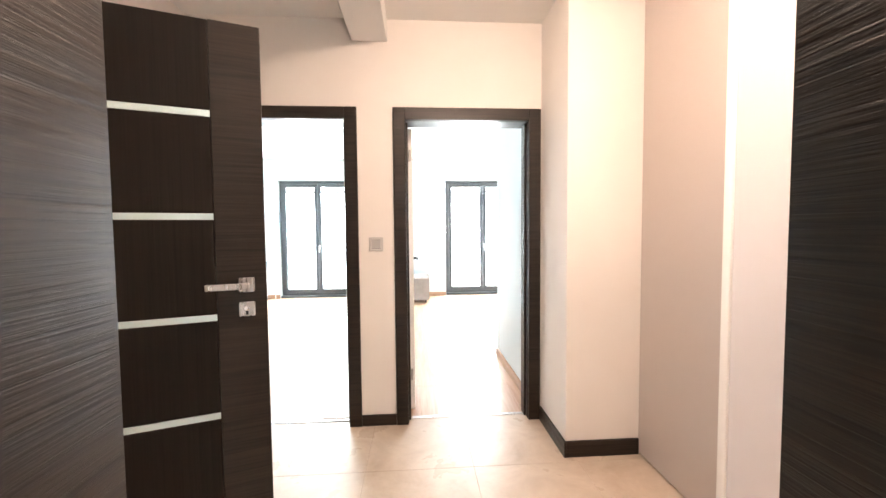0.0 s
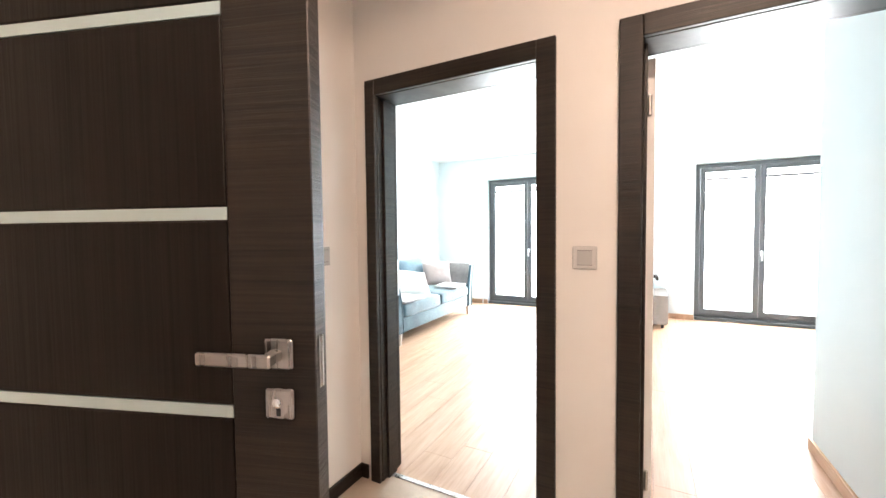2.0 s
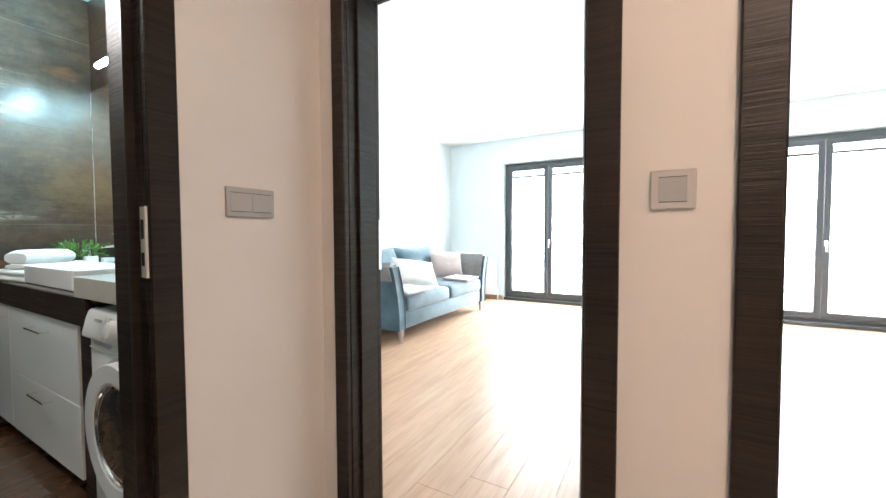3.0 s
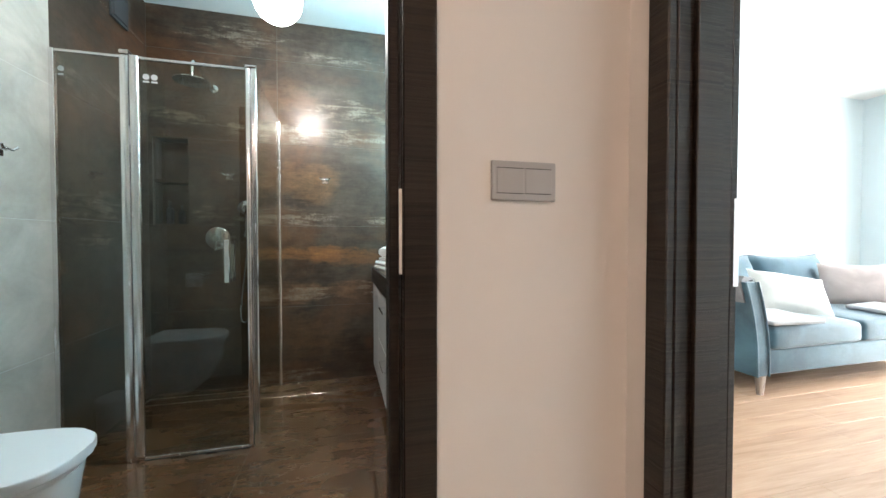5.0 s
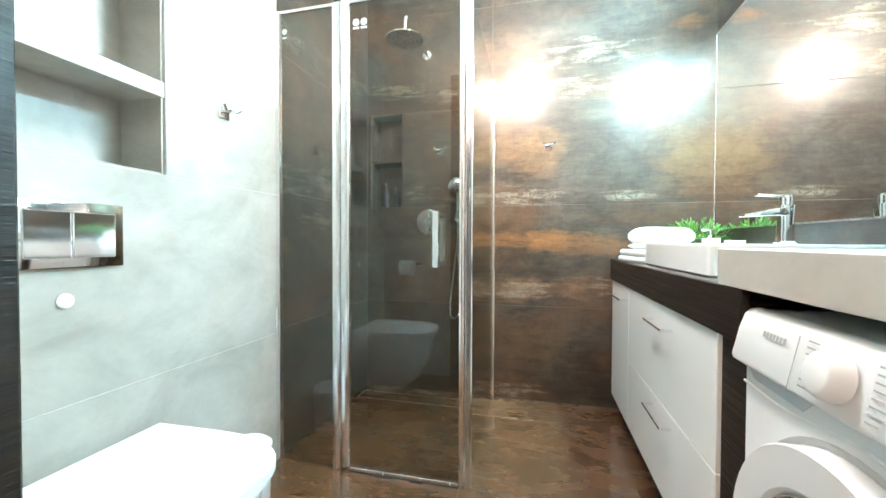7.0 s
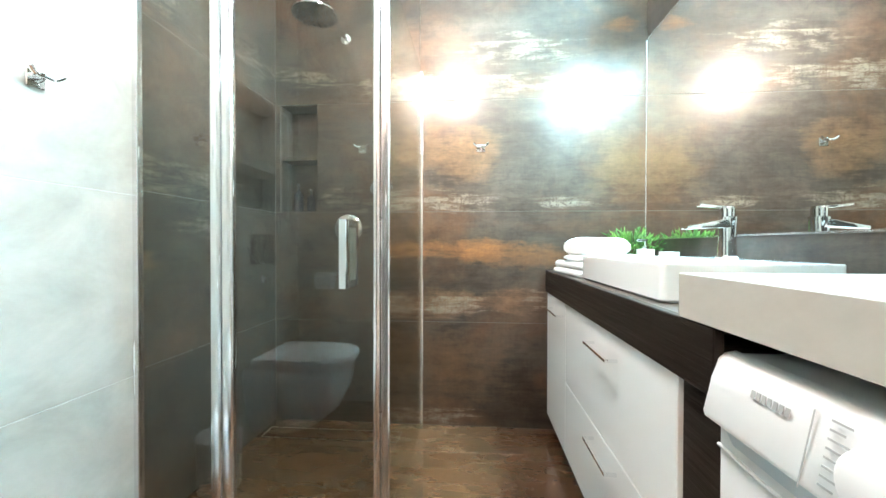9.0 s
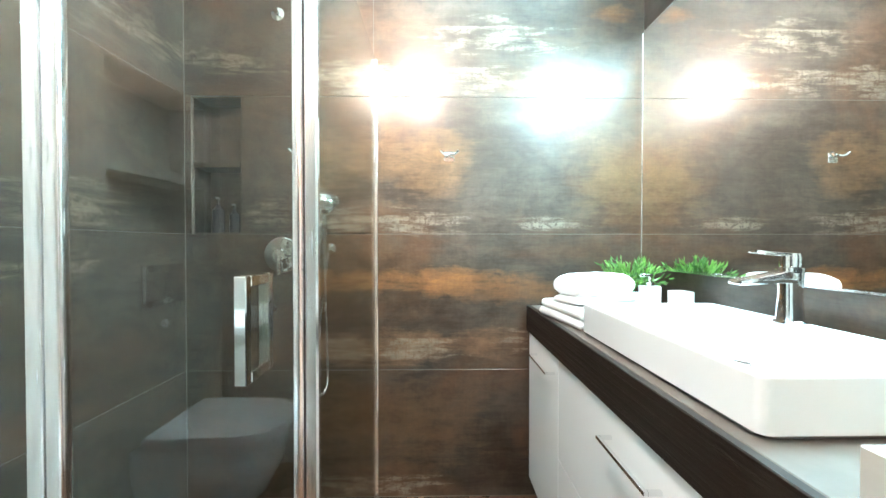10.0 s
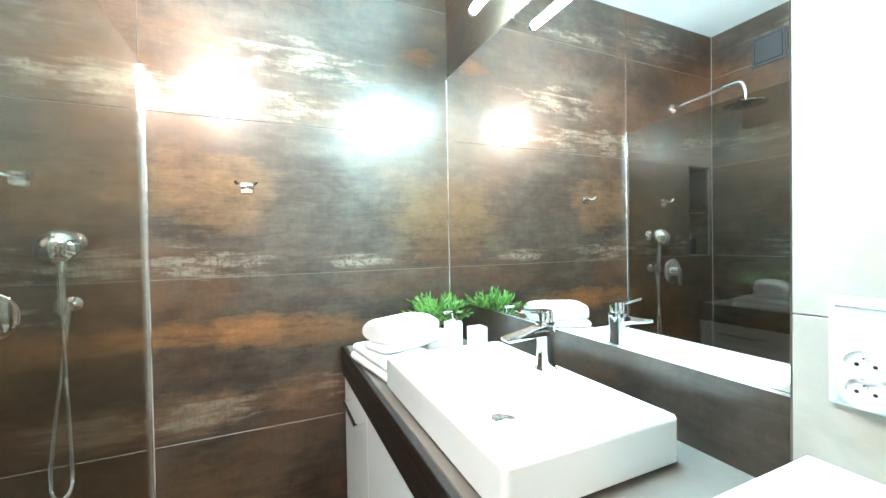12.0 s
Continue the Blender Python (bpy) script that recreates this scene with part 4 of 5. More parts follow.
def wall_hook(m, label):
    """Square plate with two prongs; y out of the wall to -y."""
    h = thing("wall_hook", m, label, "wall hook", "chrome wall hooks")
    part("plate", box(-0.022, 0.022, -0.008, 0, -0.022, 0.022, 0.002), CHROME, h)
    part("stem", box(-0.008, 0.008, -0.03, -0.008, -0.002, 0.014, 0.002), CHROME, h)
    for s in (-1, 1):
        part("prong", tube(bend([(0, -0.028, 0.006), (s * 0.022, -0.034, 0.004), (s * 0.040, -0.040, 0.018)], 5), 0.006, 8), CHROME, h, "", True)


wall_hook(pose(WX + 0.0005, 1.907, 1.54, 0, 0, 90), "chrome double hook on the dark tiled wall")
wall_hook(pose(WX + 0.0005, 1.257, 1.545, 0, 0, 90), "chrome double hook inside the shower")
wall_hook(pose(-2.318, SY + 0.0005, 1.437, 0, 0, 180), "chrome double hook on the pale tiled wall")
vent = thing("vent_grille", pose(-3.18, SY + 0.0005, 2.46), "square dark ventilation grille high on the wall", "vent")
part("frame", boxes((-0.09, 0.09, 0, 0.012, 0.075, 0.09), (-0.09, 0.09, 0, 0.012, -0.09, -0.075), (-0.09, -0.075, 0, 0.012, -0.075, 0.075), (0.075, 0.09, 0, 0.012, -0.075, 0.075)), RUBBER, vent)
part("front", box(-0.07, 0.07, 0.0, 0.016, -0.07, 0.07, 0.003), RUBBER, vent)
for x, r, hgt in ((-3.60, 0.026, 0.15), (-3.585, 0.022, 0.12)):
    b = thing("bottle", pose(x, 0.855 if hgt > 0.13 else 0.935, 1.206), "dark pump bottle standing in the shower niche", "bottle", "niche bottles")
    part("body", turned(((r, 0), (r, hgt * 0.7), (r * 0.45, hgt * 0.8), (r * 0.4, hgt * 0.85)), 20), mat("smoked_plastic", (0.03, 0.03, 0.035), 0.25), b, "", True)
    part("pump", join(turned(((0.006, hgt * 0.8502), (0.006, hgt * 1.05)), 10), box(-0.006, 0.03, -0.005, 0.005, hgt * 1.03, hgt * 1.09, 0.002)), BLACK, b)

# ---- bathroom: toilet corner ----
TX = -1.845


def dee(w, y0, y1, n=20, power=2.4):
    """A D-shaped outline: straight at y0, round at y1."""
    out = [(-w / 2, y0)]
    start = y0 + (y1 - y0) * 0.42
    for k in range(n + 1):
        a = math.pi - math.pi * k / n
        c, s = math.cos(a), math.sin(a)
        out.append((w / 2 * math.copysign(abs(c) ** (2 / power), c), start + (y1 - start) * abs(s) ** (2 / power)))
    return [*out, (w / 2, y0)]


toilet = thing("toilet", pose(TX, SY + 0.001, 0), "white wall-hung toilet with its lid closed", "toilet")
rings = []
for z, w, y1 in ((0.075, 0.20, 0.27), (0.10, 0.225, 0.32), (0.18, 0.28, 0.415), (0.30, 0.335, 0.475), (0.372, 0.348, 0.485), (0.414, 0.352, 0.492)):
    rings.append([(x, y, z) for x, y in dee(w, 0.0, y1)])
part("bowl", loft(rings, 0.006), CERAMIC, toilet, "", True)
part("seat", slab(dee(0.342, 0.06, 0.490, power=2.9), 0.4142, 0.430, 0.003), WHITE_PLASTIC, toilet, "", True)
# dark slab added between seat and lid to give the gap its shade
part("seam_shade", slab(dee(0.300, 0.08, 0.455, power=2.9), 0.4302, 0.4348), RUBBER, toilet, "dark filler standing for the shade under the lid")
part("lid", slab(dee(0.368, 0.05, 0.508, power=2.9), 0.4350, 0.467, 0.007, 3), WHITE_PLASTIC, toilet, "", True)
flush = thing("flush_plate", pose(TX - 0.002, SY + 0.0005, 0.995), "polished chrome flush plate above the toilet", "flush plate")
part("plate", box(-0.118, 0.118, 0, 0.012, -0.080, 0.080, 0.004, 2), CHROME, flush, "", True)
part("button", box(-0.095, 0.0, 0.0121, 0.0155, -0.055, 0.055, 0.002), CHROME, flush)
part("button", box(0.004, 0.095, 0.0121, 0.0155, -0.055, 0.055, 0.002), CHROME, flush)
cap = part("wall_button", turned(((0.018, 0), (0.018, 0.006), (0.010, 0.010)), 24, pose(TX + 0.01, SY + 0.0005, 0.838) @ pose(0, 0, 0, -90, 0, 0)), WHITE_PLASTIC, None, "", True)
tagged(cap, "round white plastic cap on the tiled wall", "wall button")
bin_ = thing("waste_bin", pose(-2.316, 0.846, BF) @ Matrix.Diagonal((0.85, 0.85, 0.83, 1)), "small white pedal bin with a round lid by the shower", "waste bin")
part("body", turned(((0.088, 0.006), (0.092, 0.012), (0.098, 0.245), (0.094, 0.25)), 36), WHITE_PLASTIC, bin_, "", True)
part("lid", turned(((0.101, 0.2505), (0.102, 0.262), (0.085, 0.277), (0.02, 0.284)), 36), WHITE_PLASTIC, bin_, "", True)
part("hinge", box(0.055, 0.105, -0.085, -0.045, 0.235, 0.275, 0.006), BLACK, bin_)
part("base", turned(((0.090, 0), (0.090, 0.0055)), 36), BLACK, bin_)
paper = thing("paper_holder", pose(EX - 0.0005, 1.02, 0.80), "chrome paper holder with a white roll", "paper holder")
part("plate", box(-0.008, 0, -0.025, 0.025, -0.0, 0.05, 0.002), CHROME, paper)
part("bar", tube([(-0.008, 0, 0.02), (-0.07, 0, 0.02), (-0.07, 0.0, -0.002), (-0.07, -0.12, -0.002)], 0.006), CHROME, paper, "", True)
part("roll", turned(((0.052, 0), (0.052, 0.095)), 28, pose(-0.07, -0.012, -0.002) @ AXIS_Y), TERRY, paper, "white paper roll", True)

# ---- bathroom: vanity ----
FYV = 2.256
top_z = 0.886
vanity = thing("vanity_cabinet", pose(0, 0, 0), "white lacquered vanity cabinet with thin chrome handles", "cabinet")
part("body", box(WX + 0.012, -2.192, FYV + 0.024, NY - 0.02, 0.125, 0.772), WHITE_FRONT, vanity)
part("plinth", box(WX + 0.012, -2.192, FYV + 0.09, NY - 0.02, BF, 0.1245), RUBBER, vanity)


def front(name, x0, x1, z0, z1, hx, hz, w=0.16):
    f = part(name, box(x0 + 0.0015, x1 - 0.0015, FYV + 0.004, FYV + 0.0235, z0 + 0.0015, z1 - 0.0015, 0.002), WHITE_FRONT, vanity)
    part("handle", join(box(hx - w / 2, hx + w / 2, FYV - 0.032, FYV - 0.022, hz - 0.004, hz + 0.004, 0.001), box(hx - w / 2, hx - w / 2 + 0.008, FYV - 0.0225, FYV + 0.0035, hz - 0.004, hz + 0.004),
                        box(hx + w / 2 - 0.008, hx + w / 2, FYV - 0.0225, FYV + 0.0035, hz - 0.004, hz + 0.004)), CHROME, f, "thin chrome bar handle")


front("door", WX + 0.012, -3.098, 0.125, 0.772, -3.255, 0.708, 0.24)
front("drawer", -3.098, -2.192, 0.434, 0.772, -2.605, 0.703, 0.21)
front("drawer", -3.098, -2.192, 0.125, 0.434, -2.605, 0.391, 0.21)
counter = thing("worktop", pose(0, 0, 0), "dark wenge bathroom worktop with a thick front edge", "worktop")
part("top", box(WX + 0.010, -2.160, FYV + 0.012, NY - 0.003, top_z - 0.03, top_z, 0.002), STONE_TOP, counter, "brown stone worktop surface")
part("fascia", box(WX + 0.010, -2.066, FYV - 0.006, FYV + 0.0115, 0.7735, top_z + 0.0005, 0.002), COUNTER, counter)
part("side_panel", box(-2.190, -2.076, FYV + 0.013, NY - 0.02, BF, top_z - 0.0305, 0.002), COUNTER, counter)
ledge = thing("tiled_ledge", pose(0, 0, 0), "beige tile-clad raised ledge over the washing machine", "ledge")
part("front_tile", box(-2.168, EX - 0.002, FYV - 0.008, FYV + 0.004, 0.8875, 0.968, 0.0015), BEIGE, ledge)
part("top_tile", box(-2.168, EX - 0.002, FYV + 0.0045, NY - 0.014, 0.8875, 0.968, 0.0015), PALE, ledge, "pale tiled top")
basin = thing("basin", pose(-2.650, 2.489, top_z + 0.0005), "white rectangular ceramic countertop basin", "basin")
BW, BD, BH = 0.645, 0.395, 0.091
outer = rounded(BW, BD, 0.016, 5)
rings = [[(x, y, 0) for x, y in rounded(BW - 0.016, BD - 0.016, 0.024, 5)], [(x, y, 0.008) for x, y in outer], [(x, y, 0.012) for x, y in outer], [(x, y, BH - 0.006) for x, y in outer], [(x, y, BH - 0.003) for x, y in outer],
         [(x * 0.995, y * 0.992, BH) for x, y in outer], [(x * 0.988, y * 0.982, BH) for x, y in outer]]
for w, d, dy, z, r in ((BW - 0.03, BD - 0.115, -0.043, BH, 0.03), (BW - 0.038, BD - 0.123, -0.043, BH - 0.006, 0.03), (BW - 0.07, BD - 0.155, -0.043, 0.035, 0.05), (BW - 0.20, BD - 0.25, -0.043, 0.022, 0.05), (0.06, 0.06, -0.043, 0.018, 0.028)):
    rings.append([(x, y + dy, z) for x, y in rounded(w, d, r, 5)])
part("bowl", loft(rings), CERAMIC, basin, "", True)
part("drain_plug", turned(((0.027, 0.0185), (0.030, 0.021), (0.030, 0.030), (0.024, 0.034)), 28, pose(0.062, -0.030, 0)), CHROME, basin, "chrome drain plug", True)
tap = thing("basin_tap", pose(-2.655, 2.634, top_z + BH + 0.0005), "tall chrome single-lever basin tap", "tap")
part("column", loft([[(x, y, z) for x, y in rounded(w, d, 0.012, 4)] for z, w, d in ((0, 0.050, 0.050), (0.006, 0.050, 0.050), (0.010, 0.042, 0.044), (0.07, 0.036, 0.040), (0.115, 0.038, 0.044), (0.128, 0.040, 0.046))], 0.003), CHROME, tap, "", True)
part("spout", loft([[(x, y, z + dz) for x, dz in ((-w, -h), (w, -h), (w, h), (-w, h))] for y, z, w, h in ((0.015, 0.108, 0.018, 0.016), (-0.03, 0.106, 0.020, 0.012), (-0.08, 0.099, 0.021, 0.008), (-0.125, 0.094, 0.020, 0.005))], 0.003), CHROME, tap, "", True)
part("lever", join(turned(((0.019, 0.1285), (0.020, 0.150), (0.018, 0.158)), 28), loft([[(x, y, z + dz) for x, dz in ((-w, -0.004), (w, -0.004), (w, 0.004), (-w, 0.004))] for y, z, w in ((0.01, 0.155, 0.016), (-0.03, 0.157, 0.015), (-0.085, 0.163, 0.013))], 0.002)), CHROME, tap, "", True)
mirror = thing("mirror", pose(0, 0, 0), "wide frameless wall mirror above the basin", "mirror")
part("glass", box(WX + 0.0015, -2.192, NY - 0.0065, NY - 0.0005, 1.056, 2.086), MIRROR, mirror)
part("edge", box(WX + 0.0002, WX + 0.0013, NY - 0.009, NY - 0.0005, 1.056, 2.086), ALU, mirror, "thin metal edge strip")
for z0, z1 in ((1.050, 1.0555), (2.0865, 2.091)):
    part("edge", box(WX + 0.0015, -2.191, NY - 0.009, NY - 0.0005, z0, z1), ALU, mirror, "thin metal edge strip")
led = thing("mirror_light", pose(-2.725, NY - 0.001, 2.128), "slim cold white tube light above the mirror", "wall light")
part("arm", boxes((-0.04, 0.04, -0.02, 0, -0.01, 0.04), (-0.010, 0.010, -0.125, -0.02, -0.022, -0.010)), CHROME, led)
part("tube", turned(((0.013, -0.29), (0.0145, -0.286), (0.0145, 0.286), (0.013, 0.29)), 18, pose(0, -0.132, -0.016) @ AXIS_X), LED, led, "glowing tube", True)
for x in (-0.298, 0.298):
    part("end_cap", turned(((0.0150, -0.007), (0.0150, 0.007)), 18, pose(x, -0.132, -0.016) @ AXIS_X), STEEL, led, "metal end cap", True)
globe = thing("pendant_lamp", pose(-2.475, 1.73, H), "round glowing cut-glass pendant lamp in the bathroom", "pendant lamp")
part("base", turned(((0.05, -0.025), (0.05, 0)), 28), CHROME, globe, "", True)
part("stem", tube([(0, 0, -0.025), (0, 0, -0.350)], 0.006), CHROME, globe, "", True)
gl = bmesh.new()
bmesh.ops.create_icosphere(gl, subdivisions=3, radius=0.112)
gl.transform(pose(0, 0, -0.448))
part("shade", gl, GLOBE, globe, "glowing faceted glass globe")

# things on the worktop
def towel(m, w, d, h, layers, label):
    t = thing("towel", m, label, "towel", "white towels")
    for k in range(layers):
        part("fold", moved(puff(w * (1 - 0.02 * k), d * (1 - 0.02 * k), h / layers, h / layers * 0.45, 0.004, 3), pose(0.003 * k, 0.004 * (k % 2), k * h / layers)), TERRY, t, "", True)


def bundle(m, w, d, h, label):
    """A thick towel folded over on itself: a rounded lump with two turns showing at its ends."""
    t = thing("towel", m, label, "towel", "white towels")
    for k, (f, z0, z1) in enumerate(((1.0, 0.0, 0.30), (0.97, 0.16, 1.0))):
        rings = []
        for i in range(13):
            u = -1 + 2 * i / 12
            e = (1 - abs(u) ** 5) ** 0.5 if abs(u) < 1 else 0.0
            ring = []
            for q in range(20):
                a = 2 * math.pi * q / 20
                ca, sa = math.cos(a), math.sin(a)
                y = d / 2 * f * math.copysign(abs(ca) ** 0.62, ca) * (0.86 + 0.14 * e)
                z = h * (z0 + (z1 - z0) * (0.5 + 0.5 * math.copysign(abs(sa) ** 0.75, sa) * (0.62 + 0.38 * e)))
                x = w / 2 * f * u + 0.004 * noise.noise(Vector((u * 3, y * 20, z * 20)))
                ring.append((x, y + 0.006 * k, z + 0.003 * noise.noise(Vector((u * 4, q * 0.7, 3.0 * k)))))
            rings.append(ring)
        part("fold", loft(rings), TERRY, t, "", True)


towel(pose(-3.165, 2.365, top_z + 0.001, 0, 0, 9), 0.325, 0.19, 0.060, 2, "white terry towel folded flat on the worktop")
bundle(pose(-3.175, 2.415, top_z + 0.001 + 0.062, 0, 0, 112), 0.25, 0.165, 0.105, "thick white terry towel folded up on a flat one")
bundle(pose(-3.215, 2.560, top_z + 0.001, 0, 0, 100), 0.12, 0.10, 0.092, "small white terry towel bundle behind the folded one")
plant = thing("potted_plant", pose(-3.355, 2.625, top_z + 0.001), "small green leafy plant in a dark pot", "plant")
part("pot", turned(((0.040, 0), (0.050, 0.07), (0.053, 0.075), (0.046, 0.075), (0.044, 0.06)), 28), BLACK, plant, "dark round pot", True)
for material, seed, count in ((LEAF, 5, 34), (LEAF_PALE, 6, 40)):
    rnd = random.Random(seed)
    bm = bmesh.new()
    for k in range(count):
        az, el = rnd.uniform(0, 2 * math.pi), rnd.uniform(0.12, 1.5)
        d = Vector((math.cos(az) * math.cos(el), math.sin(az) * math.cos(el), math.sin(el)))
        length = rnd.uniform(0.080, 0.140) * (1.0 - 0.12 * math.sin(el))
        base = Vector((0.02 * math.cos(az), 0.02 * math.sin(az), 0.102))
        for i in range(7):
            root = base + d * length * (0.35 + 0.65 * i / 6) + Vector((0, 0, -0.10 * length * (i / 6) ** 2))
            lean = Vector((rnd.uniform(-1, 1), rnd.uniform(-1, 1), rnd.uniform(-0.4, 0.9)))
            ax = (d * (0.7 + 0.12 * i) + lean * 0.8).normalized()
            tip = root + ax * rnd.uniform(0.022, 0.038)
            wide = ax.cross(Vector((rnd.uniform(-1, 1), rnd.uniform(-1, 1), rnd.uniform(-1, 1)))).normalized() * rnd.uniform(0.0036, 0.0056)
            up = ax.cross(wide).normalized() * 0.002
            ms = root + (tip - root) * 0.45
            a, b, c, e, f = (bm.verts.new(p) for p in (root, ms + wide + up, tip, ms - wide + up, ms))
            for q in ((a, b, f), (b, c, f), (c, e, f), (e, a, f)):
                bm.faces.new(q)
    part("foliage", bm, material, plant)
bm = join(*[tube([(0, 0, 0.05), (0.03 * math.cos(a), 0.03 * math.sin(a), 0.10), (0.07 * math.cos(a), 0.07 * math.sin(a), 0.13 + 0.01 * math.sin(3 * a))], 0.0015, 5) for a in [2 * math.pi * k / 14 for k in range(14)]])
part("stems", bm, LEAF, plant)
soap = thing("soap_dispenser", pose(-3.228, 2.640, top_z + 0.001), "white ceramic soap dispenser with a chrome pump", "soap dispenser")
part("body", slab(rounded(0.062, 0.062, 0.012, 5), 0, 0.115, 0.004), CERAMIC, soap, "", True)
part("pump", join(turned(((0.016, 0.1152), (0.016, 0.128), (0.006, 0.131), (0.006, 0.148)), 20), box(-0.009, 0.009, -0.040, 0.010, 0.1482, 0.160, 0.003)), CHROME, soap, "chrome pump", True)
cup = thing("tumbler", pose(-3.140, 2.700, top_z + 0.001), "white ceramic toothbrush tumbler", "tumbler")
part("body", loft([[(x * s, y * s, z) for x, y in rounded(0.066, 0.066, 0.014, 5)] for s, z in ((0.96, 0), (1, 0.01), (1, 0.105), (0.88, 0.105), (0.86, 0.02))]), CERAMIC, cup, "", True)

# socket on the pale wall
sock = thing("power_socket", pose(-2.096, NY - 0.0125, 1.146), "double pale grey power socket on the pale tiled wall", "power socket")
part("frame", box(-0.043, 0.043, -0.010, 0, -0.081, 0.081, 0.004, 2), SOCKET_GREY, sock, "", True)
part("insert", box(-0.034, 0.034, -0.0135, -0.0101, -0.072, 0.066, 0.0025, 2), SOCKET_GREY, sock, "", True)
part("ridge", box(-0.034, 0.034, -0.0165, -0.0101, 0.0665, 0.0715, 0.0015), WHITE_PLASTIC, sock, "raised white ridge")
for z in (-0.013, -0.052):
    well = part("socket", loft([[(r * math.cos(2 * math.pi * i / 32), r * math.sin(2 * math.pi * i / 32) * 0.93, h) for i in range(32)] for r, h in ((0.0265, 0.0), (0.0265, 0.006), (0.0225, 0.007), (0.0215, 0.0012), (0.004, 0.001))]), WHITE_PLASTIC, sock, "round white socket well", True)
    well.data.transform(pose(0, -0.0136, z) @ AXIS_Y)
    for x in (-0.0095, 0.0095):
        part("hole", turned(((0.0026, 0), (0.0026, 0.0008)), 10, pose(x, -0.0149, z - 0.001) @ AXIS_Y), BLACK, well)
    part("earth_pin", turned(((0.0022, 0), (0.0022, 0.006), (0.0012, 0.007)), 10, pose(0, -0.0147, z + 0.010) @ AXIS_Y), CHROME, well, "metal earth pin")

# ---- washing machine ----
wm = thing("washing_machine", pose(-1.772, FYV + 0.006, BF), "white front-loading washing machine under the ledge", "washing machine")
TOP, LIP = 0.818, 0.708
part("body", box(-0.298, 0.298, 0.022, 0.50, 0.012, TOP - 0.003, 0.008, 2), WHITE_PLASTIC, wm, "", True)
part("control_panel", loft([[(x, y, z) for y, z in ((0.0215, LIP), (-0.016, LIP), (-0.024, LIP + 0.006), (-0.026, LIP + 0.014), (-0.010, TOP - 0.030), (-0.004, TOP - 0.012), (0.006, TOP - 0.003), (0.0215, TOP))] for x in (-0.298, -0.292, 0.292, 0.298)], 0.004), WHITE_PLASTIC, wm, "", True)
TILT = pose(0, -0.0186, 0.762, 78.2, 0, 0)
front_bm = box(-0.298, 0.298, 0.0, 0.0215, 0.03, LIP - 0.0015, 0.006, 2)
part("front_panel", front_bm, WHITE_PLASTIC, wm, "", True)
# the grip's shade is a flat grey plate; no hollow is cut
part("grip_shade", loft([[(-0.286, -0.0012, LIP - 0.004), (-0.090, -0.0012, LIP - 0.004), (-0.120, -0.0012, LIP - 0.030), (-0.262, -0.0012, LIP - 0.026)], [(-0.286, -0.0002, LIP - 0.004), (-0.090, -0.0002, LIP - 0.004), (-0.120, -0.0002, LIP - 0.030), (-0.262, -0.0002, LIP - 0.026)]]), SOCKET_GREY, wm, "flat grey patch standing for the shade in the detergent drawer's grip")
part("swage", tube(bend([(-0.297, -0.001, LIP - 0.040), (-0.16, -0.002, LIP - 0.046), (0.0, -0.002, LIP - 0.030), (0.16, -0.002, LIP - 0.046), (0.297, -0.001, LIP - 0.040)]), 0.003, 6), WHITE_PLASTIC, wm, "pressed ridge", True)
part("dial", turned(((0.036, 0), (0.035, 0.014), (0.029, 0.024), (0.024, 0.027)), 32, TILT @ pose(-0.022, 0.002, 0.001)), WHITE_PLASTIC, wm, "round white program dial", True)
part("display", moved(box(0.080, 0.250, -0.022, 0.030, 0.0006, 0.003, 0.001), TILT), BLACK, wm, "black display window")
part("button_row", moved(boxes(*[(0.085 + 0.030 * k, 0.107 + 0.030 * k, -0.038, -0.034, 0.0003, 0.001) for k in range(6)]), TILT), GREY_PLASTIC, wm, "thin grey button marks")
part("badge", moved(boxes(*[(-0.205 + 0.0096 * k, -0.1982 + 0.0096 * k, 0.016, 0.0265, 0.0004, 0.0010) for k in range(7)]), TILT), GREY_PLASTIC, wm, "small grey maker's mark")
marks = part("program_marks", moved(boxes(*[(x, x + 0.018 + 0.006 * ((k * 7) % 3), -0.034 + 0.010 * k, -0.0315 + 0.010 * k, 0.0004, 0.0008) for k in range(8) for x in (-0.090, 0.036)]), TILT), GREY_PLASTIC, wm, "small grey printed program lines")
tagged(marks, kind="stuff")
part("drawer_line", moved(box(-0.112, -0.1105, -0.050, 0.040, 0.0002, 0.0010), TILT), GREY_PLASTIC, wm)
dm = pose(-0.010, -0.0005, 0.401) @ AXIS_Y


def hoop(*profile):
    return loft([[(r * math.cos(2 * math.pi * i / 56), r * math.sin(2 * math.pi * i / 56), z) for i in range(56)] for r, z in profile], caps=False)


# thin grey ring: the shade round the door, put in as colour
part("groove_shade", moved(hoop((0.262, 0.001), (0.258, 0.0025), (0.250, 0.0005)), dm), GREY_PLASTIC, wm, "grey ring standing for the shade round the door", True)
door_ring = part("door", moved(hoop((0.249, 0.0), (0.249, 0.0345), (0.2462, 0.0375), (0.186, 0.0350), (0.1815, 0.0305), (0.176, 0.024), (0.170, 0.012)), dm), WHITE_PLASTIC, wm, "round white porthole door", True)
part("porthole", moved(turned(((0.171, 0.010), (0.168, 0.020), (0.150, 0.034), (0.110, 0.044), (0.05, 0.048)), 48), dm), DARK_GLASS, door_ring, "dark bowl of glass", True)
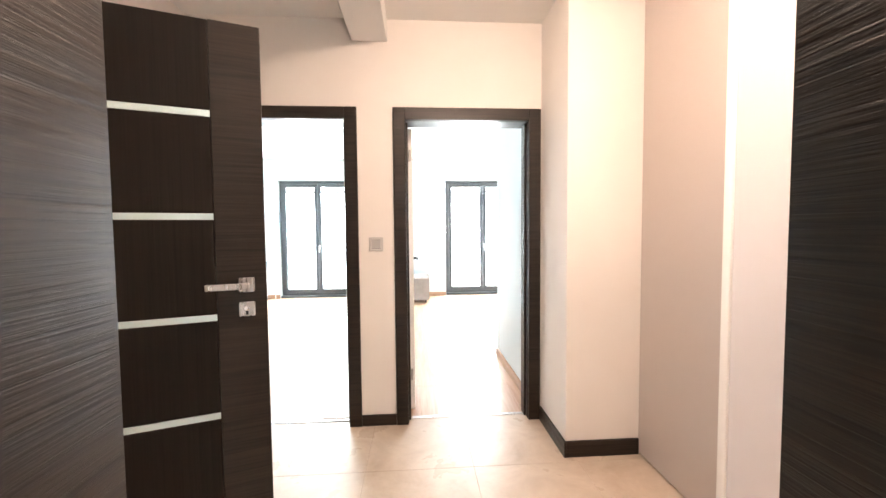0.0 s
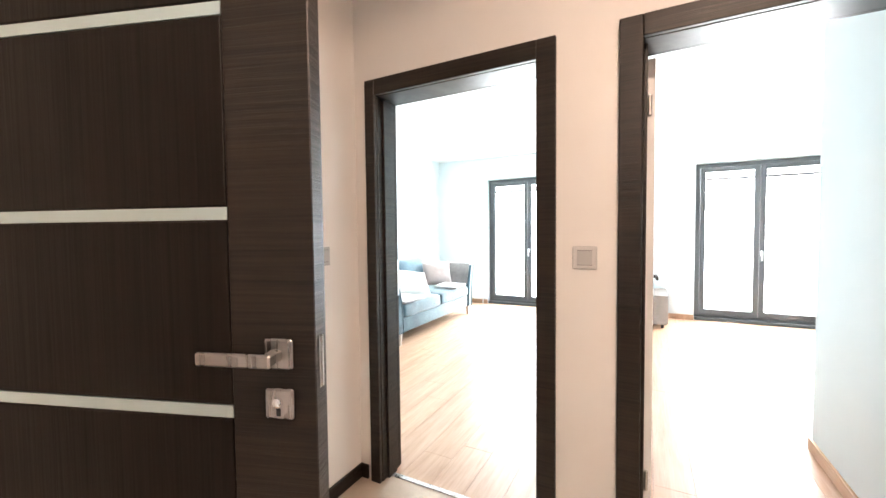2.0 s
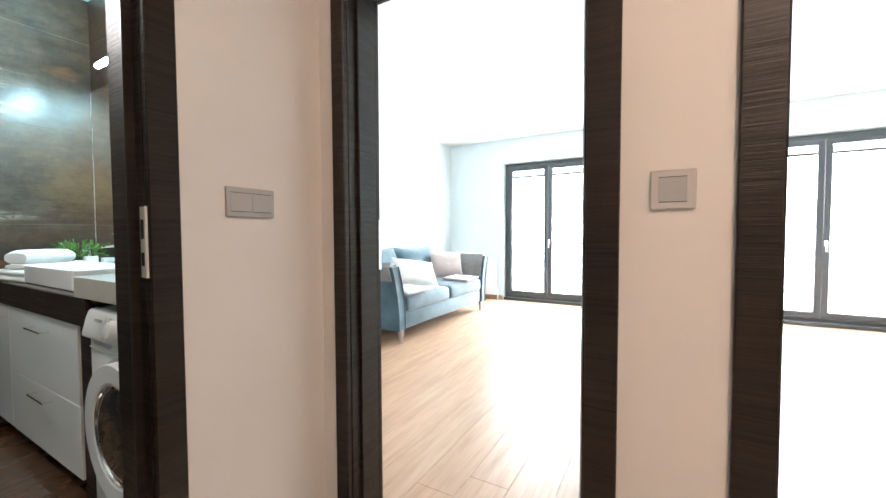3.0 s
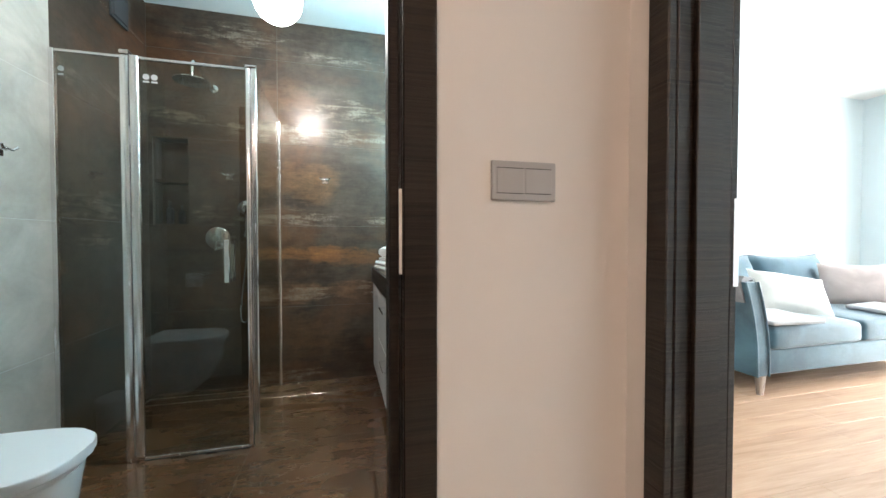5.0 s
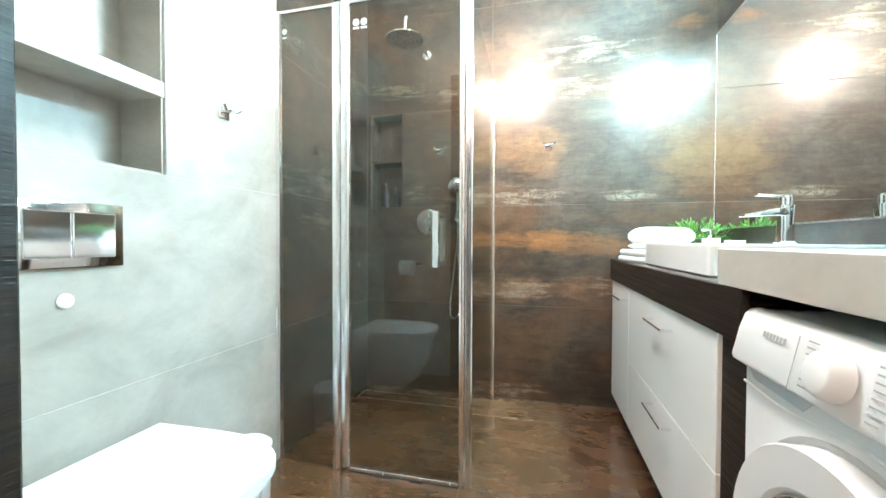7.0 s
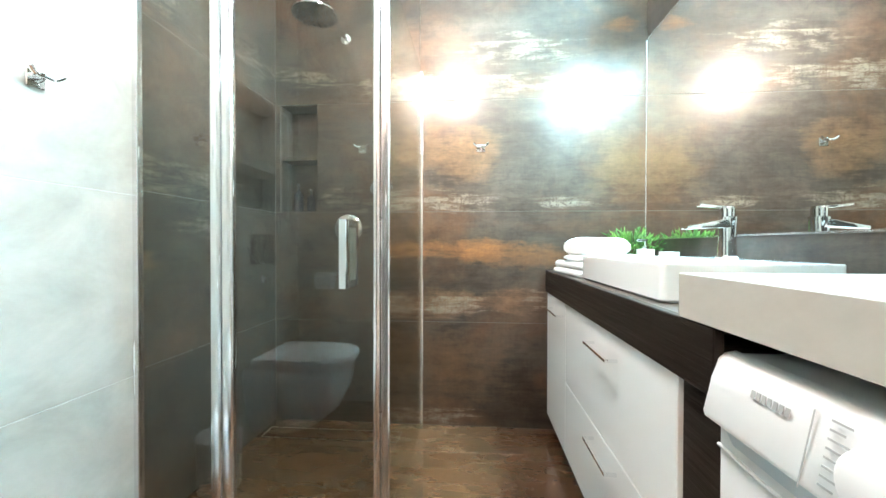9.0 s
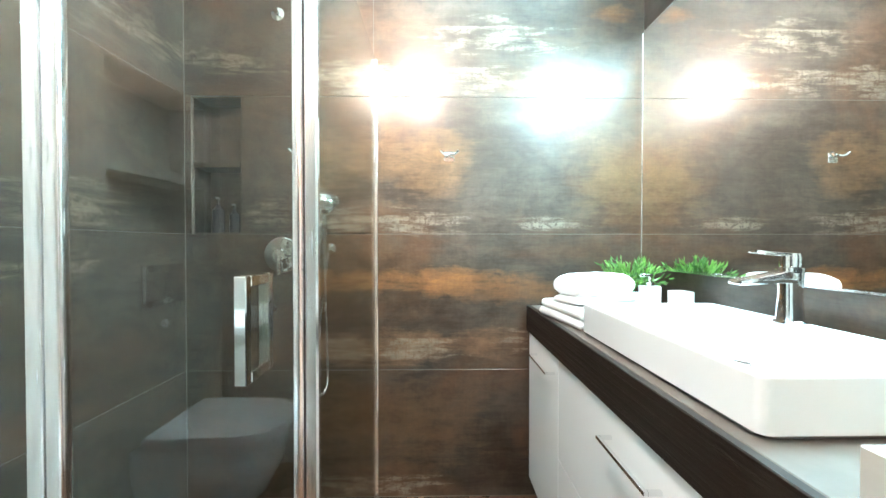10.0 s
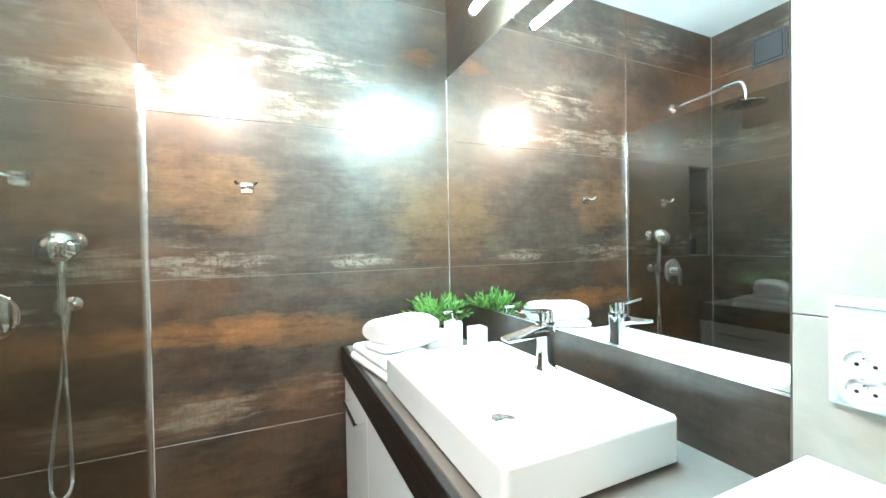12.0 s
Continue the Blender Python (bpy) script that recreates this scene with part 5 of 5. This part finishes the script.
part("inner_ring", moved(hoop((0.177, 0.0295), (0.1745, 0.0335), (0.1705, 0.029), (0.1685, 0.021)), dm), ALU, door_ring, "silver ring", True)
part("door_pull", moved(box(0.212, 0.246, -0.045, 0.045, 0.018, 0.0445, 0.006, 2), dm), RUBBER, door_ring, "dark door pull hollow")
part("filter_flap", box(0.150, 0.275, -0.003, -0.0002, 0.045, 0.120, 0.002), WHITE_PLASTIC, wm)
for x in (-0.24, 0.24):
    for y in (0.07, 0.44):
        part("foot", turned(((0.018, 0), (0.022, 0.0115)), 14, pose(x, y, 0)), RUBBER, wm)


# ---- tiles and planks ----
def tiles(parent, material, rows, gap=0.0010):
    for r in rows:
        x0, x1, y0, y1, z0, z1 = r
        b = []
        for a, c in ((x0, x1), (y0, y1), (z0, z1)):
            b += [a, c] if c - a < 0.02 else [a + gap, c - gap]
        part("tile", box(*b, 0.0012), material, parent)


rows = []
for z0, z1 in ((BF, 0.6), (0.6, 1.2), (1.8, 2.4), (2.4, H)):
    for y0, y1 in ((SY, 1.576), (1.576, NY)):
        rows.append((WX - 0.0085, WX, y0, y1, z0, z1))
rows += [(WX - 0.0085, WX, 1.0, 1.576, 1.2, 1.8), (WX - 0.0085, WX, 1.576, NY, 1.2, 1.8), (WX - 0.0085, WX, SY, 0.785, 1.2, 1.8),
         (-3.6595, -3.652, 0.785, 1.0, 1.2, 1.8), (-3.652, WX - 0.001, 0.792, 0.993, 1.489, 1.515), (-3.652, WX - 0.009, 0.792, 0.993, 1.2005, 1.206), (-3.652, WX - 0.009, 0.7855, 0.7915, 1.2005, 1.7995),
         (-3.652, WX - 0.009, 0.9935, 0.9995, 1.2005, 1.7995), (-3.652, WX - 0.009, 0.792, 0.993, 1.7935, 1.7995)]
tiles(bath_west, OXIDE, rows)
rows = [(WX + 0.0005, -2.612, SY - 0.0085, SY, z0, z1) for z0, z1 in ((0, 0.6), (0.6, 1.2), (1.2, 1.8))]
rows += [(WX + 0.0005, -2.612, SY - 0.0085, SY, 1.8, 2.4), (WX + 0.0005, -2.612, SY - 0.0085, SY, 2.4, H)]
tiles(bath_south, OXIDE, rows, 0.0004)
rows = []
for z0, z1 in ((0, 0.585), (0.585, 1.18), (1.79, 2.39), (2.39, H)):
    rows += [(-2.612, -1.46, SY - 0.0085, SY, z0, z1), (-1.46, EX - 0.0005, SY - 0.0085, SY, z0, z1)]
rows += [(-2.612, NX0, SY - 0.0085, SY, 1.18, 1.79), (NX1, EX - 0.0005, SY - 0.0085, SY, 1.18, 1.79),
         (NX0, NX1, 0.5805, 0.588, 1.185, 1.785), (NX0 + 0.001, NX1 - 0.001, 0.588, SY - 0.001, 1.410, 1.458),
         (NX0 + 0.0005, NX0 + 0.007, 0.588, SY - 0.009, 1.1805, 1.789), (NX1 - 0.007, NX1 - 0.0005, 0.588, SY - 0.009, 1.1805, 1.789),
         (NX0 + 0.008, NX1 - 0.008, 0.588, SY - 0.009, 1.1805, 1.1865)]
tiles(bath_south, PALE, rows)
rows = [(WX + 0.0005, -2.194, NY - 0.0025, NY + 0.0055, 0.60, 1.05), (WX + 0.0005, -2.194, NY - 0.0025, NY + 0.0055, 2.0915, 2.4), (WX + 0.0005, -2.194, NY - 0.0025, NY + 0.0055, 2.4, H)]
tiles(bath_north, OXIDE, rows)
rows = [(-2.188, EX - 0.0005, NY - 0.0115, NY + 0.0055, z0, z1) for z0, z1 in ((0, 0.6), (0.6, 1.19), (1.19, 1.79), (1.79, 2.39), (2.39, H))]
tiles(bath_north, PALE, rows)
xs = [WX, -3.250, -2.612, -1.972, -1.378]
for x0, x1 in zip(xs, xs[1:]):
    for y0, y1 in ((SY, 1.562), (1.562, NY)):
        tiles(floor_bath, OXIDE_FLOOR, [(x0, x1, y0, y1, BF - 0.008, BF)])
for i in range(6):
    for j in range(8):
        x0, y0 = -1.36 + 0.6 * i, -1.35 + 0.6 * j - 0.04
        y1 = min(y0 + 0.6, 2.795)
        if y1 - y0 > 0.05:
            tiles(floor_hall, HALL_TILE, [(x0, min(x0 + 0.6, 2.1), y0, y1, -0.008, 0.0)])
rnd = random.Random(11)
PW, PL = 0.19, 1.38
pieces = {}
for rx0, rx1 in ((-3.58, -0.17), (-0.06, 3.2)):
    n = int((rx1 - rx0) / PW) + 1
    for i in range(n):
        x0 = rx0 + i * PW
        x1 = min(x0 + PW, rx1)
        if x1 - x0 < 0.02:
            continue
        y = 2.825 - rnd.uniform(0, PL)
        while y < 7.98:
            y0, y1 = max(y, 2.825), min(y + PL, 7.985)
            y += PL
            if y1 - y0 < 0.05:
                continue
            key = (round(x1 - x0, 3), round(y1 - y0, 3))
            if key not in pieces:
                bm = box(0.0004, x1 - x0 - 0.0004, 0.0004, y1 - y0 - 0.0004, -0.012, 0, 0.0012)
                me = bpy.data.meshes.new("plank")
                bm.to_mesh(me)
                bm.free()
                me.materials.append(OAK)
                pieces[key] = me
            p = new("plank", pieces[key])
            p.location, p.parent = (x0, y0, 0), floor_room
